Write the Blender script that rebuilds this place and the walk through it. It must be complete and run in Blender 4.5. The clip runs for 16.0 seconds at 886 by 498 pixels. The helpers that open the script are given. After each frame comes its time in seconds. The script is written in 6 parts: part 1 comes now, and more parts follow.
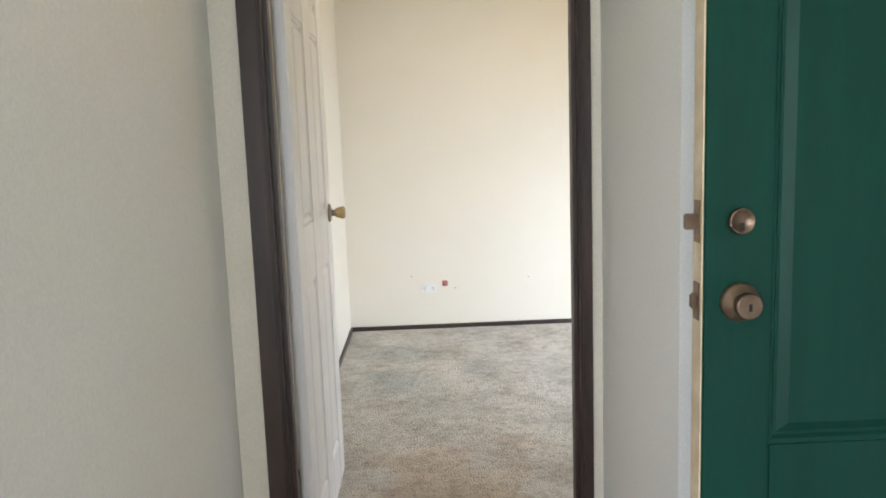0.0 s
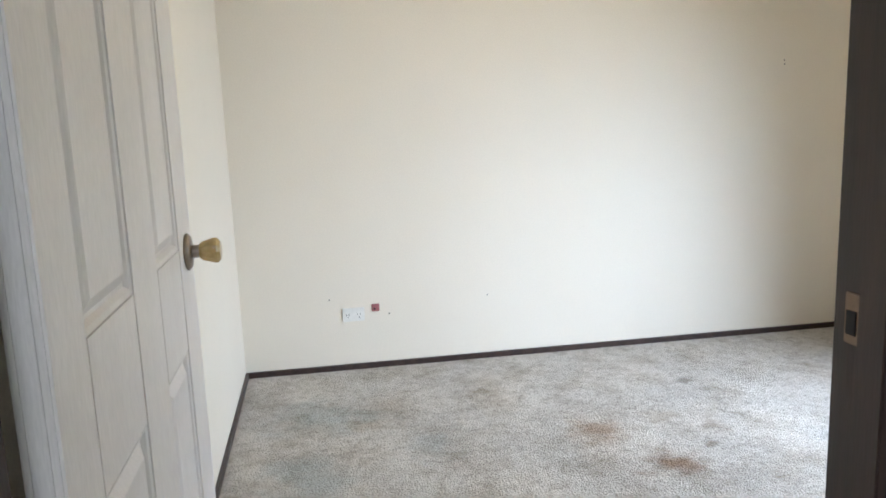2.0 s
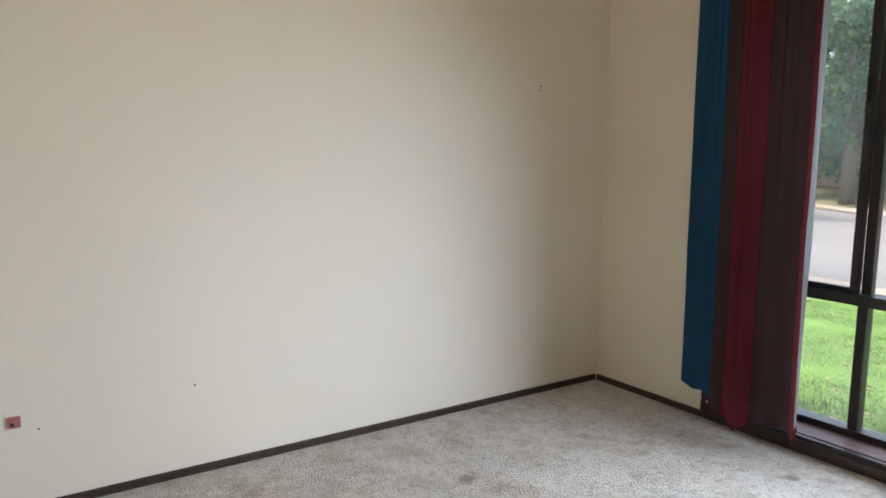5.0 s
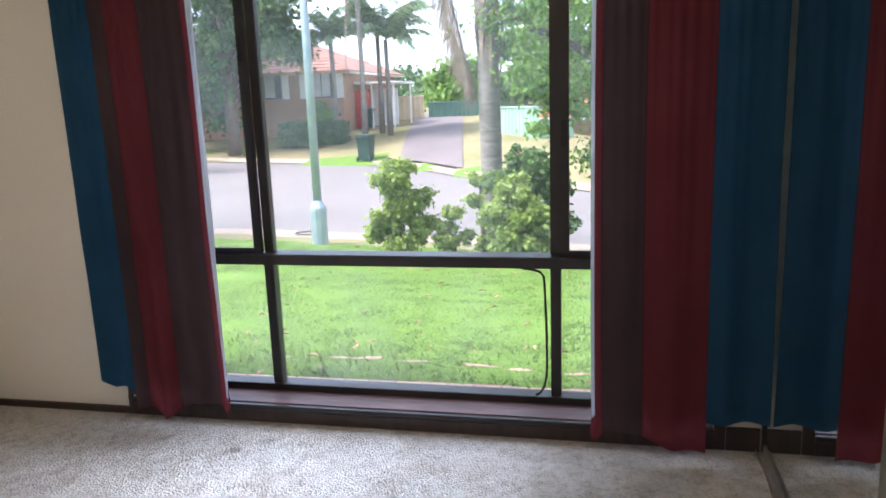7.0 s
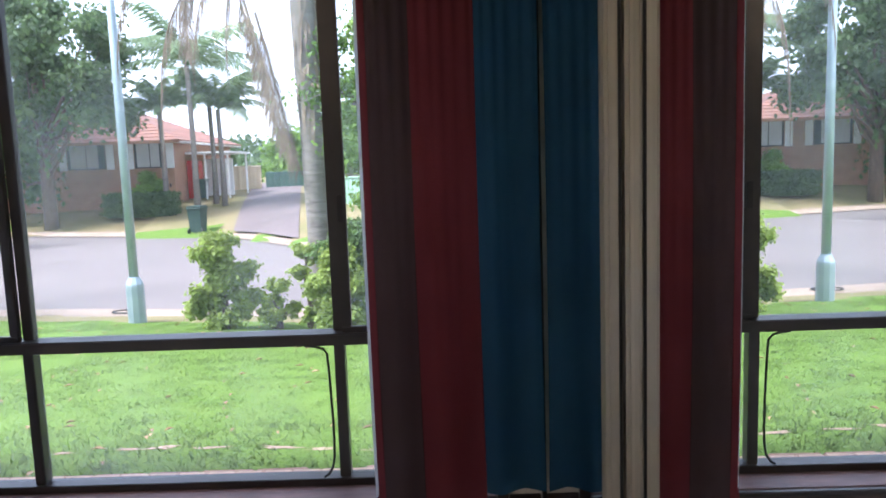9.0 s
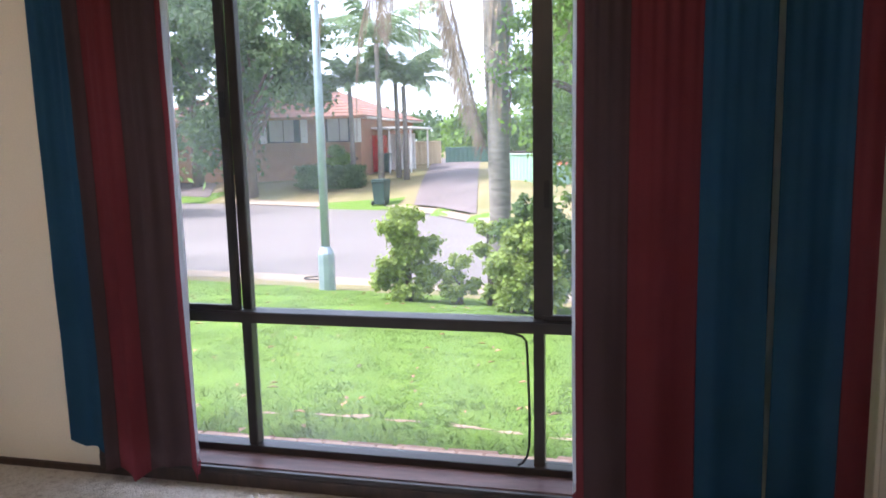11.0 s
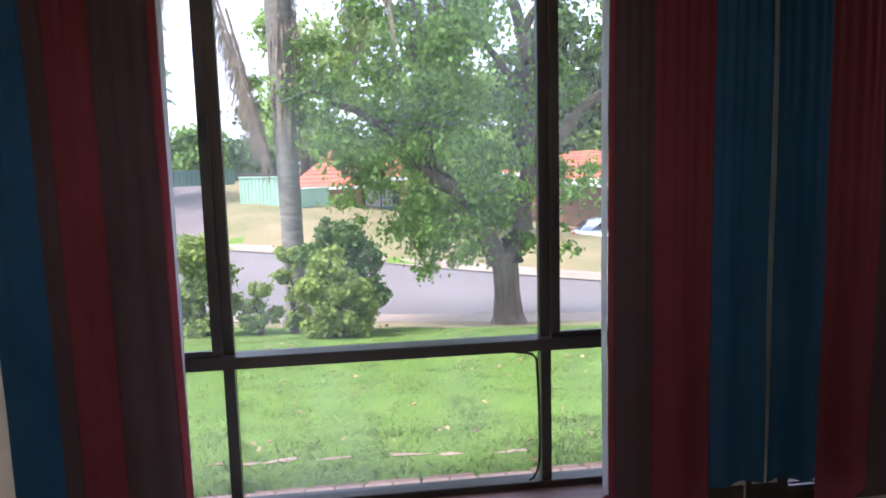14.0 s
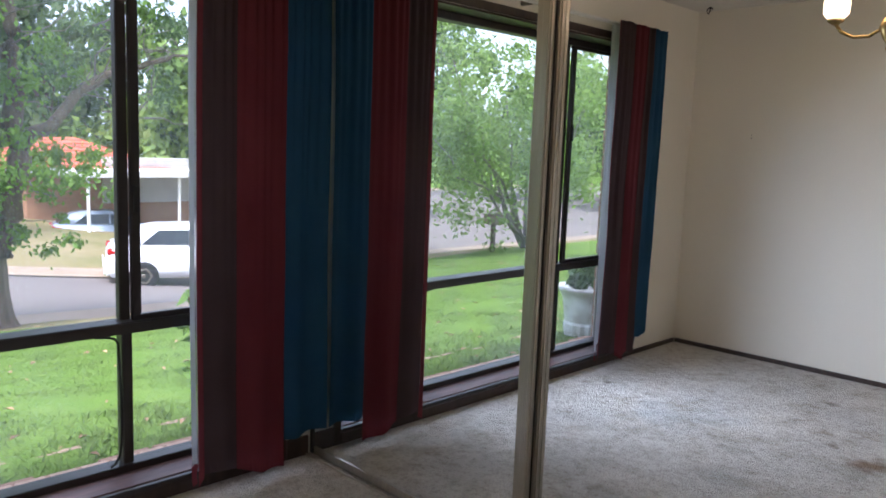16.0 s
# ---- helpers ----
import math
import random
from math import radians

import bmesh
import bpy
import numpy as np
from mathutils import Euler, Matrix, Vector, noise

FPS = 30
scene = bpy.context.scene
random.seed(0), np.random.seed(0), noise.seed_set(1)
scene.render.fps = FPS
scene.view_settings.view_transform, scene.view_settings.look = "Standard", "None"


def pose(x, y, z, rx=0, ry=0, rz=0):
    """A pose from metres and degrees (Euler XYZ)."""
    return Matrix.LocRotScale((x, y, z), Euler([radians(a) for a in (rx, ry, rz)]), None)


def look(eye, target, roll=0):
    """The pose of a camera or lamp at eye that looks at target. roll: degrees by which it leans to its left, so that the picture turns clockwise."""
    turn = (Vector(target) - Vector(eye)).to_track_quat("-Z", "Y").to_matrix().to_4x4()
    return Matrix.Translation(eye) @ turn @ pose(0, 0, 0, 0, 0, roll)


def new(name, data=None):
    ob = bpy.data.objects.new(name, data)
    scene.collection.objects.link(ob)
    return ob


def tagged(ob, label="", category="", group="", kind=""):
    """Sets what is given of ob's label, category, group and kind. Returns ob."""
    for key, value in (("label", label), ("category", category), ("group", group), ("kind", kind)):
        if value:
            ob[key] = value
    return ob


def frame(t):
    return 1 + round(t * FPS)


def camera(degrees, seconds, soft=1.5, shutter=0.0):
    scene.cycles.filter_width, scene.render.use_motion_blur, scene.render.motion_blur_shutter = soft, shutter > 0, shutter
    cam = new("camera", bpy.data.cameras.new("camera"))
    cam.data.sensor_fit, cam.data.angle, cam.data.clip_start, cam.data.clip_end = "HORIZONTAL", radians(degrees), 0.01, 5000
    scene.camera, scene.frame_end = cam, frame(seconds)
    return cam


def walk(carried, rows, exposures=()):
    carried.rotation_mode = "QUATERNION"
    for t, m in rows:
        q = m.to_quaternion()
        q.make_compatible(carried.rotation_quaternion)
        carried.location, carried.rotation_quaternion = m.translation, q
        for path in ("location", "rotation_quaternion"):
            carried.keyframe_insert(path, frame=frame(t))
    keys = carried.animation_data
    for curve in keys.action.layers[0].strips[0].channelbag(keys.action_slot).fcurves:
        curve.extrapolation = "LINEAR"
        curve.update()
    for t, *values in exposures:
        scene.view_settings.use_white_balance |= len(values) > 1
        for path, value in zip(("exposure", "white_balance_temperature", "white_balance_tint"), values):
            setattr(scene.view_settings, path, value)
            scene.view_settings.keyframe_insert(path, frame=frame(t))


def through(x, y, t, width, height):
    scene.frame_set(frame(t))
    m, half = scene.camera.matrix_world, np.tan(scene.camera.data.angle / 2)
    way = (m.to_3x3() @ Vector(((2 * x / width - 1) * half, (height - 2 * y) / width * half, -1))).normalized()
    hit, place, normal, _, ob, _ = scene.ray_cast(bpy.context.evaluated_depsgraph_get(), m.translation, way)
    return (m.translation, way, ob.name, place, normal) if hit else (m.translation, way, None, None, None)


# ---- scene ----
cam = camera(60.3, 16.0, soft=1.8)
PATH = [
    (0, (-2.904, -5.378, 1.334), (-2.850, -3.397, 1.058), -2.0),
    (0.5, (-2.908, -4.980, 1.335), (-2.950, -3.002, 1.048), -2.0),
    (1, (-2.911, -4.585, 1.348), (-2.933, -2.605, 1.062), -1.4),
    (1.5, (-2.932, -4.171, 1.327), (-2.841, -2.198, 1.013), -2.1),
    (2, (-3.004, -3.913, 1.317), (-2.694, -1.968, 0.973), -2.2),
    (2.5, (-3.095, -3.684, 1.319), (-2.485, -1.817, 0.938), -1.9),
    (3, (-3.118, -3.480, 1.341), (-2.326, -1.693, 0.916), -1.7),
    (3.2, (-3.122, -3.401, 1.312), (-2.273, -1.633, 0.922), -1.0),
    (5.3, (-2.914, -2.772, 1.292), (-1.697, -1.210, 1.012), 0.4),
    (5.5, (-2.883, -2.752, 1.303), (-1.580, -1.265, 1.001), 0.4),
    (6, (-2.821, -2.704, 1.312), (-1.282, -1.479, 0.952), -1.6),
    (6.5, (-2.762, -2.686, 1.316), (-1.009, -1.818, 0.903), -2.4),
    (7, (-2.701, -2.681, 1.321), (-0.791, -2.252, 0.911), -2.1),
    (7.5, (-2.702, -2.700, 1.330), (-0.740, -2.626, 0.951), -2.1),
    (8, (-2.692, -2.745, 1.313), (-0.732, -2.919, 0.959), -1.9),
    (8.5, (-2.689, -2.805, 1.328), (-0.718, -2.948, 1.017), -1.7),
    (9, (-2.643, -2.920, 1.336), (-0.658, -2.892, 1.087), -2.0),
    (9.2, (-2.638, -2.957, 1.339), (-0.657, -2.841, 1.094), -2.1),
    (11.3, (-2.571, -2.701, 1.371), (-0.667, -2.166, 1.077), -1.1),
    (11.5, (-2.580, -2.623, 1.373), (-0.691, -2.032, 1.086), -0.8),
    (12, (-2.587, -2.449, 1.365), (-0.743, -1.720, 1.097), 0.9),
    (12.5, (-2.572, -2.244, 1.362), (-0.684, -1.631, 1.124), 0.3),
    (13, (-2.582, -2.051, 1.378), (-0.642, -1.611, 1.166), -0.1),
    (13.5, (-2.591, -1.857, 1.393), (-0.603, -1.772, 1.190), -0.8),
    (14, (-2.614, -1.729, 1.404), (-0.647, -1.986, 1.146), -1.5),
    (14.5, (-2.629, -1.745, 1.419), (-0.720, -2.252, 1.106), 0.4),
    (15, (-2.620, -1.622, 1.410), (-0.883, -2.578, 1.146), 0.2),
    (15.5, (-2.606, -1.443, 1.409), (-1.095, -2.737, 1.206), 1.6),
    (16, (-2.689, -1.302, 1.384), (-1.294, -2.711, 1.120), 2.2),
]
EXPOSURES = [(0, 2.85, 6050, 12), (0.5, 2.95, 6000, 12), (1.0, 2.65, 5900, 12), (2.0, 2.65, 5700, 12), (3.0, 2.2, 5850, 12), (5.4, 2.05, 6150, 14), (6.4, 1.98, 6100, 16), (7.0, 2.28, 5850, 20), (9.0, 2.1, 5700, 21), (11.3, 2.3, 5950, 24), (12.5, 1.95, 6100, 22), (13.2, 1.9, 5950, 24), (14.0, 1.95, 5800, 26), (14.6, 1.95, 5800, 26), (15.5, 1.95, 5700, 24), (16.0, 1.85, 5750, 21)]
walk(cam, [(t, look(eye, target, roll)) for t, eye, target, roll in PATH], EXPOSURES)

# ---- light ----
world = bpy.data.worlds.new("sky")
scene.world = world
world.use_nodes = True
wn = world.node_tree.nodes
sky = wn.new("ShaderNodeTexSky")
sky.sky_type = "NISHITA"
sky.sun_disc = False
sky.sun_elevation = radians(58)
sky.sun_rotation = radians(-23)
sky.air_density, sky.dust_density, sky.ozone_density = 1.0, 2.0, 1.0
wn["Background"].inputs["Strength"].default_value = 0.15
cloud = wn.new("ShaderNodeMix")
cloud.data_type = "RGBA"
cloud.inputs["Factor"].default_value = 0.75
cloud.inputs["B"].default_value = (4.15, 4.5, 5.1, 1)
world.node_tree.links.new(sky.outputs[0], cloud.inputs["A"])
world.node_tree.links.new(cloud.outputs["Result"], wn["Background"].inputs["Color"])

sun_data = bpy.data.lights.new("sun", "SUN")
sun_data.energy, sun_data.angle, sun_data.color = 2.6, radians(14), (1.0, 0.96, 0.91)
sun = new("sun", sun_data)
sun.matrix_world = look((-5, 12, 20), (0, 0, 0))

# daylight entering by the window's opening
for k in range(6):
    win_data = bpy.data.lights.new("window_light", "AREA")
    win_data.shape, win_data.size, win_data.size_y = "RECTANGLE", 0.36, 0.85
    win_data.energy, win_data.color, win_data.spread = 0.78, (0.80, 0.90, 1.0), radians(98)
    window_light = new("window_light", win_data)
    eye = Vector((-0.05, -1.55 - (k % 3) * 0.40, 0.65 + (k // 3) * 0.85))
    window_light.matrix_world = look(eye, eye + Vector((-math.cos(radians(30)), math.sin(radians(30)), -0.42)))
# added fill lamp for the hall, in an invented side opening out of view
he_data = bpy.data.lights.new("hall_window_light", "AREA")
he_data.shape, he_data.size, he_data.size_y = "RECTANGLE", 1.0, 1.45
he_data.energy, he_data.color = 3.6, (0.97, 0.98, 1.0)
hall_window_light = new("hall_window_light", he_data)
hall_window_light.matrix_world = look((-3.41, -6.0, 1.3), (-2.2, -4.2, 1.2))


# ---- materials ----
def material(name, base, rough=0.6, metal=0.0, spec=0.5, dark=None, scale=6.0, grain=60.0, bump=0.1, dist=0.002,
             stretch=(1, 1, 1), per_object=0.0, per_island=0.0, amount=(0.35, 0.7), rough_var=0.0, space="Object"):
    """A surface with large stains, fine grain and fine relief."""
    m = bpy.data.materials.new(name)
    m.use_nodes = True
    t = m.node_tree
    n, l = t.nodes, t.links
    b = n["Principled BSDF"]
    b.inputs["Roughness"].default_value = rough
    b.inputs["Metallic"].default_value = metal
    b.inputs["Specular IOR Level"].default_value = spec
    co = n.new("ShaderNodeTexCoord")
    mp = n.new("ShaderNodeMapping")
    mp.inputs["Scale"].default_value = stretch
    if space == "World":
        geo = n.new("ShaderNodeNewGeometry")
        l.new(geo.outputs["Position"], mp.inputs["Vector"])
    else:
        l.new(co.outputs["Object"], mp.inputs["Vector"])
    big = n.new("ShaderNodeTexNoise")
    big.inputs["Scale"].default_value, big.inputs["Detail"].default_value = scale, 5
    fine = n.new("ShaderNodeTexNoise")
    fine.inputs["Scale"].default_value, fine.inputs["Detail"].default_value = grain, 3
    l.new(mp.outputs[0], big.inputs["Vector"])
    l.new(mp.outputs[0], fine.inputs["Vector"])
    dark = dark or tuple(c * 0.8 for c in base)
    ramp = n.new("ShaderNodeMapRange")
    ramp.inputs["From Min"].default_value, ramp.inputs["From Max"].default_value = amount
    l.new(big.outputs["Fac"], ramp.inputs["Value"])
    mix = n.new("ShaderNodeMix")
    mix.data_type = "RGBA"
    mix.inputs["A"].default_value, mix.inputs["B"].default_value = (*dark, 1), (*base, 1)
    l.new(ramp.outputs[0], mix.inputs["Factor"])
    hsv = n.new("ShaderNodeHueSaturation")
    l.new(mix.outputs["Result"], hsv.inputs["Color"])
    val = n.new("ShaderNodeMath")
    val.operation = "MULTIPLY_ADD"
    val.inputs[1].default_value, val.inputs[2].default_value = 0.25, 0.875
    l.new(fine.outputs["Fac"], val.inputs[0])
    last = val.outputs[0]
    if per_object or per_island:
        if per_object:
            src = n.new("ShaderNodeObjectInfo").outputs["Random"]
        else:
            src = n.new("ShaderNodeNewGeometry").outputs["Random Per Island"]
        k = per_object or per_island
        mr = n.new("ShaderNodeMapRange")
        mr.inputs["To Min"].default_value, mr.inputs["To Max"].default_value = 1 - k, 1 + k
        l.new(src, mr.inputs["Value"])
        mul = n.new("ShaderNodeMath")
        mul.operation = "MULTIPLY"
        l.new(last, mul.inputs[0])
        l.new(mr.outputs[0], mul.inputs[1])
        last = mul.outputs[0]
    l.new(last, hsv.inputs["Value"])
    l.new(hsv.outputs[0], b.inputs["Base Color"])
    if rough_var:
        rv = n.new("ShaderNodeMapRange")
        rv.inputs["To Min"].default_value, rv.inputs["To Max"].default_value = rough - rough_var, rough + rough_var
        l.new(big.outputs["Fac"], rv.inputs["Value"])
        l.new(rv.outputs[0], b.inputs["Roughness"])
    if bump:
        bp = n.new("ShaderNodeBump")
        bp.inputs["Strength"].default_value, bp.inputs["Distance"].default_value = bump, dist
        l.new(fine.outputs["Fac"], bp.inputs["Height"])
        l.new(bp.outputs[0], b.inputs["Normal"])
    return m


def mat_carpet():
    m = material("carpet_wool", (0.80, 0.755, 0.69), 0.95, spec=0.1, dark=(0.65, 0.62, 0.575), scale=2.2, grain=150, bump=0.9, dist=0.012, space="World")
    t = m.node_tree
    n, l = t.nodes, t.links
    b = n["Principled BSDF"]
    old = b.inputs["Base Color"].links[0].from_socket
    geo = n.new("ShaderNodeNewGeometry")

    def spot(x, y, r, wob):
        sub = n.new("ShaderNodeVectorMath")
        sub.operation = "SUBTRACT"
        sub.inputs[1].default_value = (x, y, 0)
        l.new(geo.outputs["Position"], sub.inputs[0])
        no = n.new("ShaderNodeTexNoise")
        no.inputs["Scale"].default_value, no.inputs["Detail"].default_value = wob, 4
        l.new(geo.outputs["Position"], no.inputs["Vector"])
        ln = n.new("ShaderNodeVectorMath")
        ln.operation = "LENGTH"
        l.new(sub.outputs[0], ln.inputs[0])
        ad = n.new("ShaderNodeMath")
        ad.operation = "MULTIPLY_ADD"
        ad.inputs[1].default_value = r * 2.6
        l.new(no.outputs["Fac"], ad.inputs[0])
        l.new(ln.outputs["Value"], ad.inputs[2])
        mr = n.new("ShaderNodeMapRange")
        mr.interpolation_type = "SMOOTHSTEP"
        mr.inputs["From Min"].default_value, mr.inputs["From Max"].default_value = r * 1.3, r * 2.5
        mr.inputs["To Min"].default_value, mr.inputs["To Max"].default_value = 1, 0
        l.new(ad.outputs[0], mr.inputs["Value"])
        return mr.outputs[0]

    def stain_or_shade(prev, fac, col, k):
        mx = n.new("ShaderNodeMix")
        mx.data_type, mx.blend_type = "RGBA", "MULTIPLY"
        mx.inputs["B"].default_value = (*col, 1)
        sc = n.new("ShaderNodeMath")
        sc.operation = "MULTIPLY"
        sc.inputs[1].default_value = k
        l.new(fac, sc.inputs[0])
        l.new(sc.outputs[0], mx.inputs["Factor"])
        l.new(prev, mx.inputs["A"])
        return mx.outputs["Result"]

    last = old
    for x, y, r, wob, col, k in STAINS_AND_PILE_SHADE:
        last = stain_or_shade(last, spot(x, y, r, wob), col, k)
    # mottled wear and the pile's blotchy shadows, both put into the colour
    no = n.new("ShaderNodeTexNoise")
    no.inputs["Scale"].default_value, no.inputs["Detail"].default_value, no.inputs["Roughness"].default_value = 4.2, 9, 0.75
    l.new(geo.outputs["Position"], no.inputs["Vector"])
    mr = n.new("ShaderNodeMapRange")
    mr.inputs["From Min"].default_value, mr.inputs["From Max"].default_value = 0.46, 0.66
    l.new(no.outputs["Fac"], mr.inputs["Value"])
    last = stain_or_shade(last, mr.outputs[0], (0.66, 0.625, 0.57), 0.9)
    l.new(last, b.inputs["Base Color"])
    # tufts: shade in the gaps between them darkens the colour; darker random clumps
    vo = n.new("ShaderNodeTexVoronoi")
    vo.inputs["Scale"].default_value = 115
    l.new(geo.outputs["Position"], vo.inputs["Vector"])
    tuft = n.new("ShaderNodeMapRange")
    tuft.inputs["From Min"].default_value, tuft.inputs["From Max"].default_value = 0.25, 0.85
    l.new(vo.outputs["Distance"], tuft.inputs["Value"])
    clump = n.new("ShaderNodeTexNoise")
    clump.inputs["Scale"].default_value, clump.inputs["Detail"].default_value, clump.inputs["Roughness"].default_value = 30, 6, 0.8
    l.new(geo.outputs["Position"], clump.inputs["Vector"])
    cm = n.new("ShaderNodeMapRange")
    cm.inputs["From Min"].default_value, cm.inputs["From Max"].default_value = 0.48, 0.66
    l.new(clump.outputs["Fac"], cm.inputs["Value"])
    last = stain_or_shade(last, tuft.outputs[0], (0.62, 0.59, 0.55), 0.35)
    last = stain_or_shade(last, cm.outputs[0], (0.55, 0.52, 0.48), 0.75)
    l.new(last, b.inputs["Base Color"])
    b2 = n.new("ShaderNodeBump")
    b2.inputs["Strength"].default_value, b2.inputs["Distance"].default_value = 0.65, 0.012
    b2.invert = True
    l.new(vo.outputs["Distance"], b2.inputs["Height"])
    bp = b.inputs["Normal"].links[0].from_node
    l.new(b2.outputs[0], bp.inputs["Normal"])
    return m


STAINS_AND_PILE_SHADE = [
    (-1.76, -1.42, 0.13, 9, (0.45, 0.32, 0.23), 0.9),
    (-1.95, -1.05, 0.16, 7, (0.58, 0.45, 0.34), 0.8),
    (-1.45, -1.15, 0.06, 16, (0.45, 0.36, 0.28), 0.8),
    (-1.62, -1.00, 0.09, 12, (0.60, 0.52, 0.42), 0.6),
    (-2.80, -2.55, 0.50, 4, (0.90, 0.72, 0.56), 0.6),
    (-2.85, -0.75, 0.12, 8, (0.75, 0.62, 0.45), 0.5),
    (-0.27, -1.30, 0.035, 20, (0.35, 0.32, 0.28), 0.8),
    (-1.32, -0.62, 0.05, 18, (0.40, 0.36, 0.32), 0.8),
    (-1.05, -1.75, 0.05, 14, (0.55, 0.45, 0.36), 0.7),
    (-0.75, -0.95, 0.04, 18, (0.5, 0.46, 0.4), 0.7),
    (-0.6, -2.1, 0.07, 12, (0.6, 0.55, 0.47), 0.5),
    (-2.3, -0.5, 0.05, 16, (0.5, 0.45, 0.38), 0.6),
    # next four: shading of the pile, painted in as bluish-grey patches
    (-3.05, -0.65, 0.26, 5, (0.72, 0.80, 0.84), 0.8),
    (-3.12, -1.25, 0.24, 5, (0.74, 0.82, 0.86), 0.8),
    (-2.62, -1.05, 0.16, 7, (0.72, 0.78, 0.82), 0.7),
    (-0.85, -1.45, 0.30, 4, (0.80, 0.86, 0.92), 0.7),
    (-1.25, -1.72, 0.10, 9, (0.60, 0.58, 0.55), 0.7),
    (-1.55, -1.30, 0.05, 18, (0.42, 0.36, 0.30), 0.8),
    (-1.30, -1.05, 0.035, 22, (0.40, 0.34, 0.28), 0.8),
]


def plain_glass(name, tint=(0.97, 0.99, 0.98), haze=0.0):
    m = bpy.data.materials.new(name)
    m.use_nodes = True
    n, l = m.node_tree.nodes, m.node_tree.links
    n.remove(n["Principled BSDF"])
    out = n["Material Output"]
    tr = n.new("ShaderNodeBsdfTransparent")
    tr.inputs[0].default_value = (*tint, 1)
    gl = n.new("ShaderNodeBsdfGlossy")
    gl.inputs["Roughness"].default_value = 0.01
    lw = n.new("ShaderNodeLayerWeight")
    lw.inputs["Blend"].default_value = 0.5
    pw = n.new("ShaderNodeMath")
    pw.operation = "POWER"
    pw.inputs[1].default_value = 4.0
    l.new(lw.outputs["Facing"], pw.inputs[0])
    fr = n.new("ShaderNodeMath")
    fr.operation = "MULTIPLY_ADD"
    fr.inputs[1].default_value, fr.inputs[2].default_value = 0.7, 0.006
    l.new(pw.outputs[0], fr.inputs[0])
    mx = n.new("ShaderNodeMixShader")
    l.new(fr.outputs[0], mx.inputs[0])
    l.new(tr.outputs[0], mx.inputs[1])
    l.new(gl.outputs[0], mx.inputs[2])
    last = mx.outputs[0]
    if haze:
        df = n.new("ShaderNodeBsdfTranslucent")
        df.inputs[0].default_value = (0.8, 0.85, 0.85, 1)
        geo = n.new("ShaderNodeNewGeometry")
        no = n.new("ShaderNodeTexNoise")
        no.inputs["Scale"].default_value, no.inputs["Detail"].default_value = 2.2, 5
        l.new(geo.outputs["Position"], no.inputs["Vector"])
        mr = n.new("ShaderNodeMapRange")
        mr.inputs["From Min"].default_value, mr.inputs["From Max"].default_value = 0.42, 0.75
        mr.inputs["To Min"].default_value, mr.inputs["To Max"].default_value = 0.02, haze
        l.new(no.outputs["Fac"], mr.inputs["Value"])
        m2 = n.new("ShaderNodeMixShader")
        l.new(mr.outputs[0], m2.inputs[0])
        l.new(last, m2.inputs[1])
        l.new(df.outputs[0], m2.inputs[2])
        last = m2.outputs[0]
    l.new(last, out.inputs["Surface"])
    return m


WALL = material("cream_wall_paint", (0.79, 0.735, 0.63), 0.55, scale=1.3, dark=(0.765, 0.705, 0.60), grain=180, bump=0.12, dist=0.001, space="World")
HALL = material("hall_wall_paint", (0.78, 0.76, 0.72), 0.5, scale=1.3, dark=(0.75, 0.73, 0.69), grain=180, bump=0.1, dist=0.001, space="World")
CEIL = material("ceiling_paint", (0.79, 0.745, 0.655), 0.8, scale=2, dark=(0.76, 0.73, 0.66), grain=120, bump=0.1, dist=0.001, space="World")
CARPET = mat_carpet()
TIMBER = material("dark_stained_timber", (0.060, 0.036, 0.028), 0.42, dark=(0.030, 0.019, 0.016), scale=5, grain=45, bump=0.25, dist=0.001, stretch=(6, 6, 0.7), rough_var=0.12)
FRAME = material("dark_bronze_window_frame", (0.035, 0.028, 0.026), 0.35, dark=(0.020, 0.017, 0.016), scale=8, grain=80, bump=0.1, dist=0.0005)
SILL = material("faded_reddish_sill_timber", (0.23, 0.13, 0.12), 0.5, dark=(0.13, 0.075, 0.07), scale=5, grain=40, bump=0.3, dist=0.001, stretch=(6, 0.7, 6))
DOORW = material("white_door_enamel", (0.87, 0.84, 0.83), 0.38, dark=(0.84, 0.81, 0.80), scale=3, grain=50, bump=0.15, dist=0.0006, stretch=(8, 8, 1))
GREEN = material("dark_green_door_enamel", (0.003, 0.046, 0.030), 0.5, spec=0.22, dark=(0.0025, 0.038, 0.025), scale=3, grain=40, bump=0.3, dist=0.0008, stretch=(8, 8, 1))
CREAM_EDGE = material("old_cream_door_edge", (0.72, 0.60, 0.42), 0.5, dark=(0.50, 0.38, 0.24), scale=12, grain=50, bump=0.3, dist=0.001)
OLDBRONZE = material("worn_bronze", (0.26, 0.18, 0.125), 0.38, metal=0.9, dark=(0.16, 0.11, 0.08), scale=30, grain=90, bump=0.1, dist=0.0004)
BRASS = material("aged_brass", (0.50, 0.36, 0.15), 0.3, metal=1.0, dark=(0.34, 0.24, 0.10), scale=25, grain=90, bump=0.08, dist=0.0004, rough_var=0.1)
AMBER = material("amber_knob_resin", (0.55, 0.40, 0.16), 0.22, dark=(0.42, 0.28, 0.10), scale=30, grain=60, bump=0.05, spec=0.7)
STEEL = material("worn_steel", (0.33, 0.27, 0.21), 0.38, metal=1.0, dark=(0.26, 0.23, 0.20), scale=30, grain=90, bump=0.1, dist=0.0004)
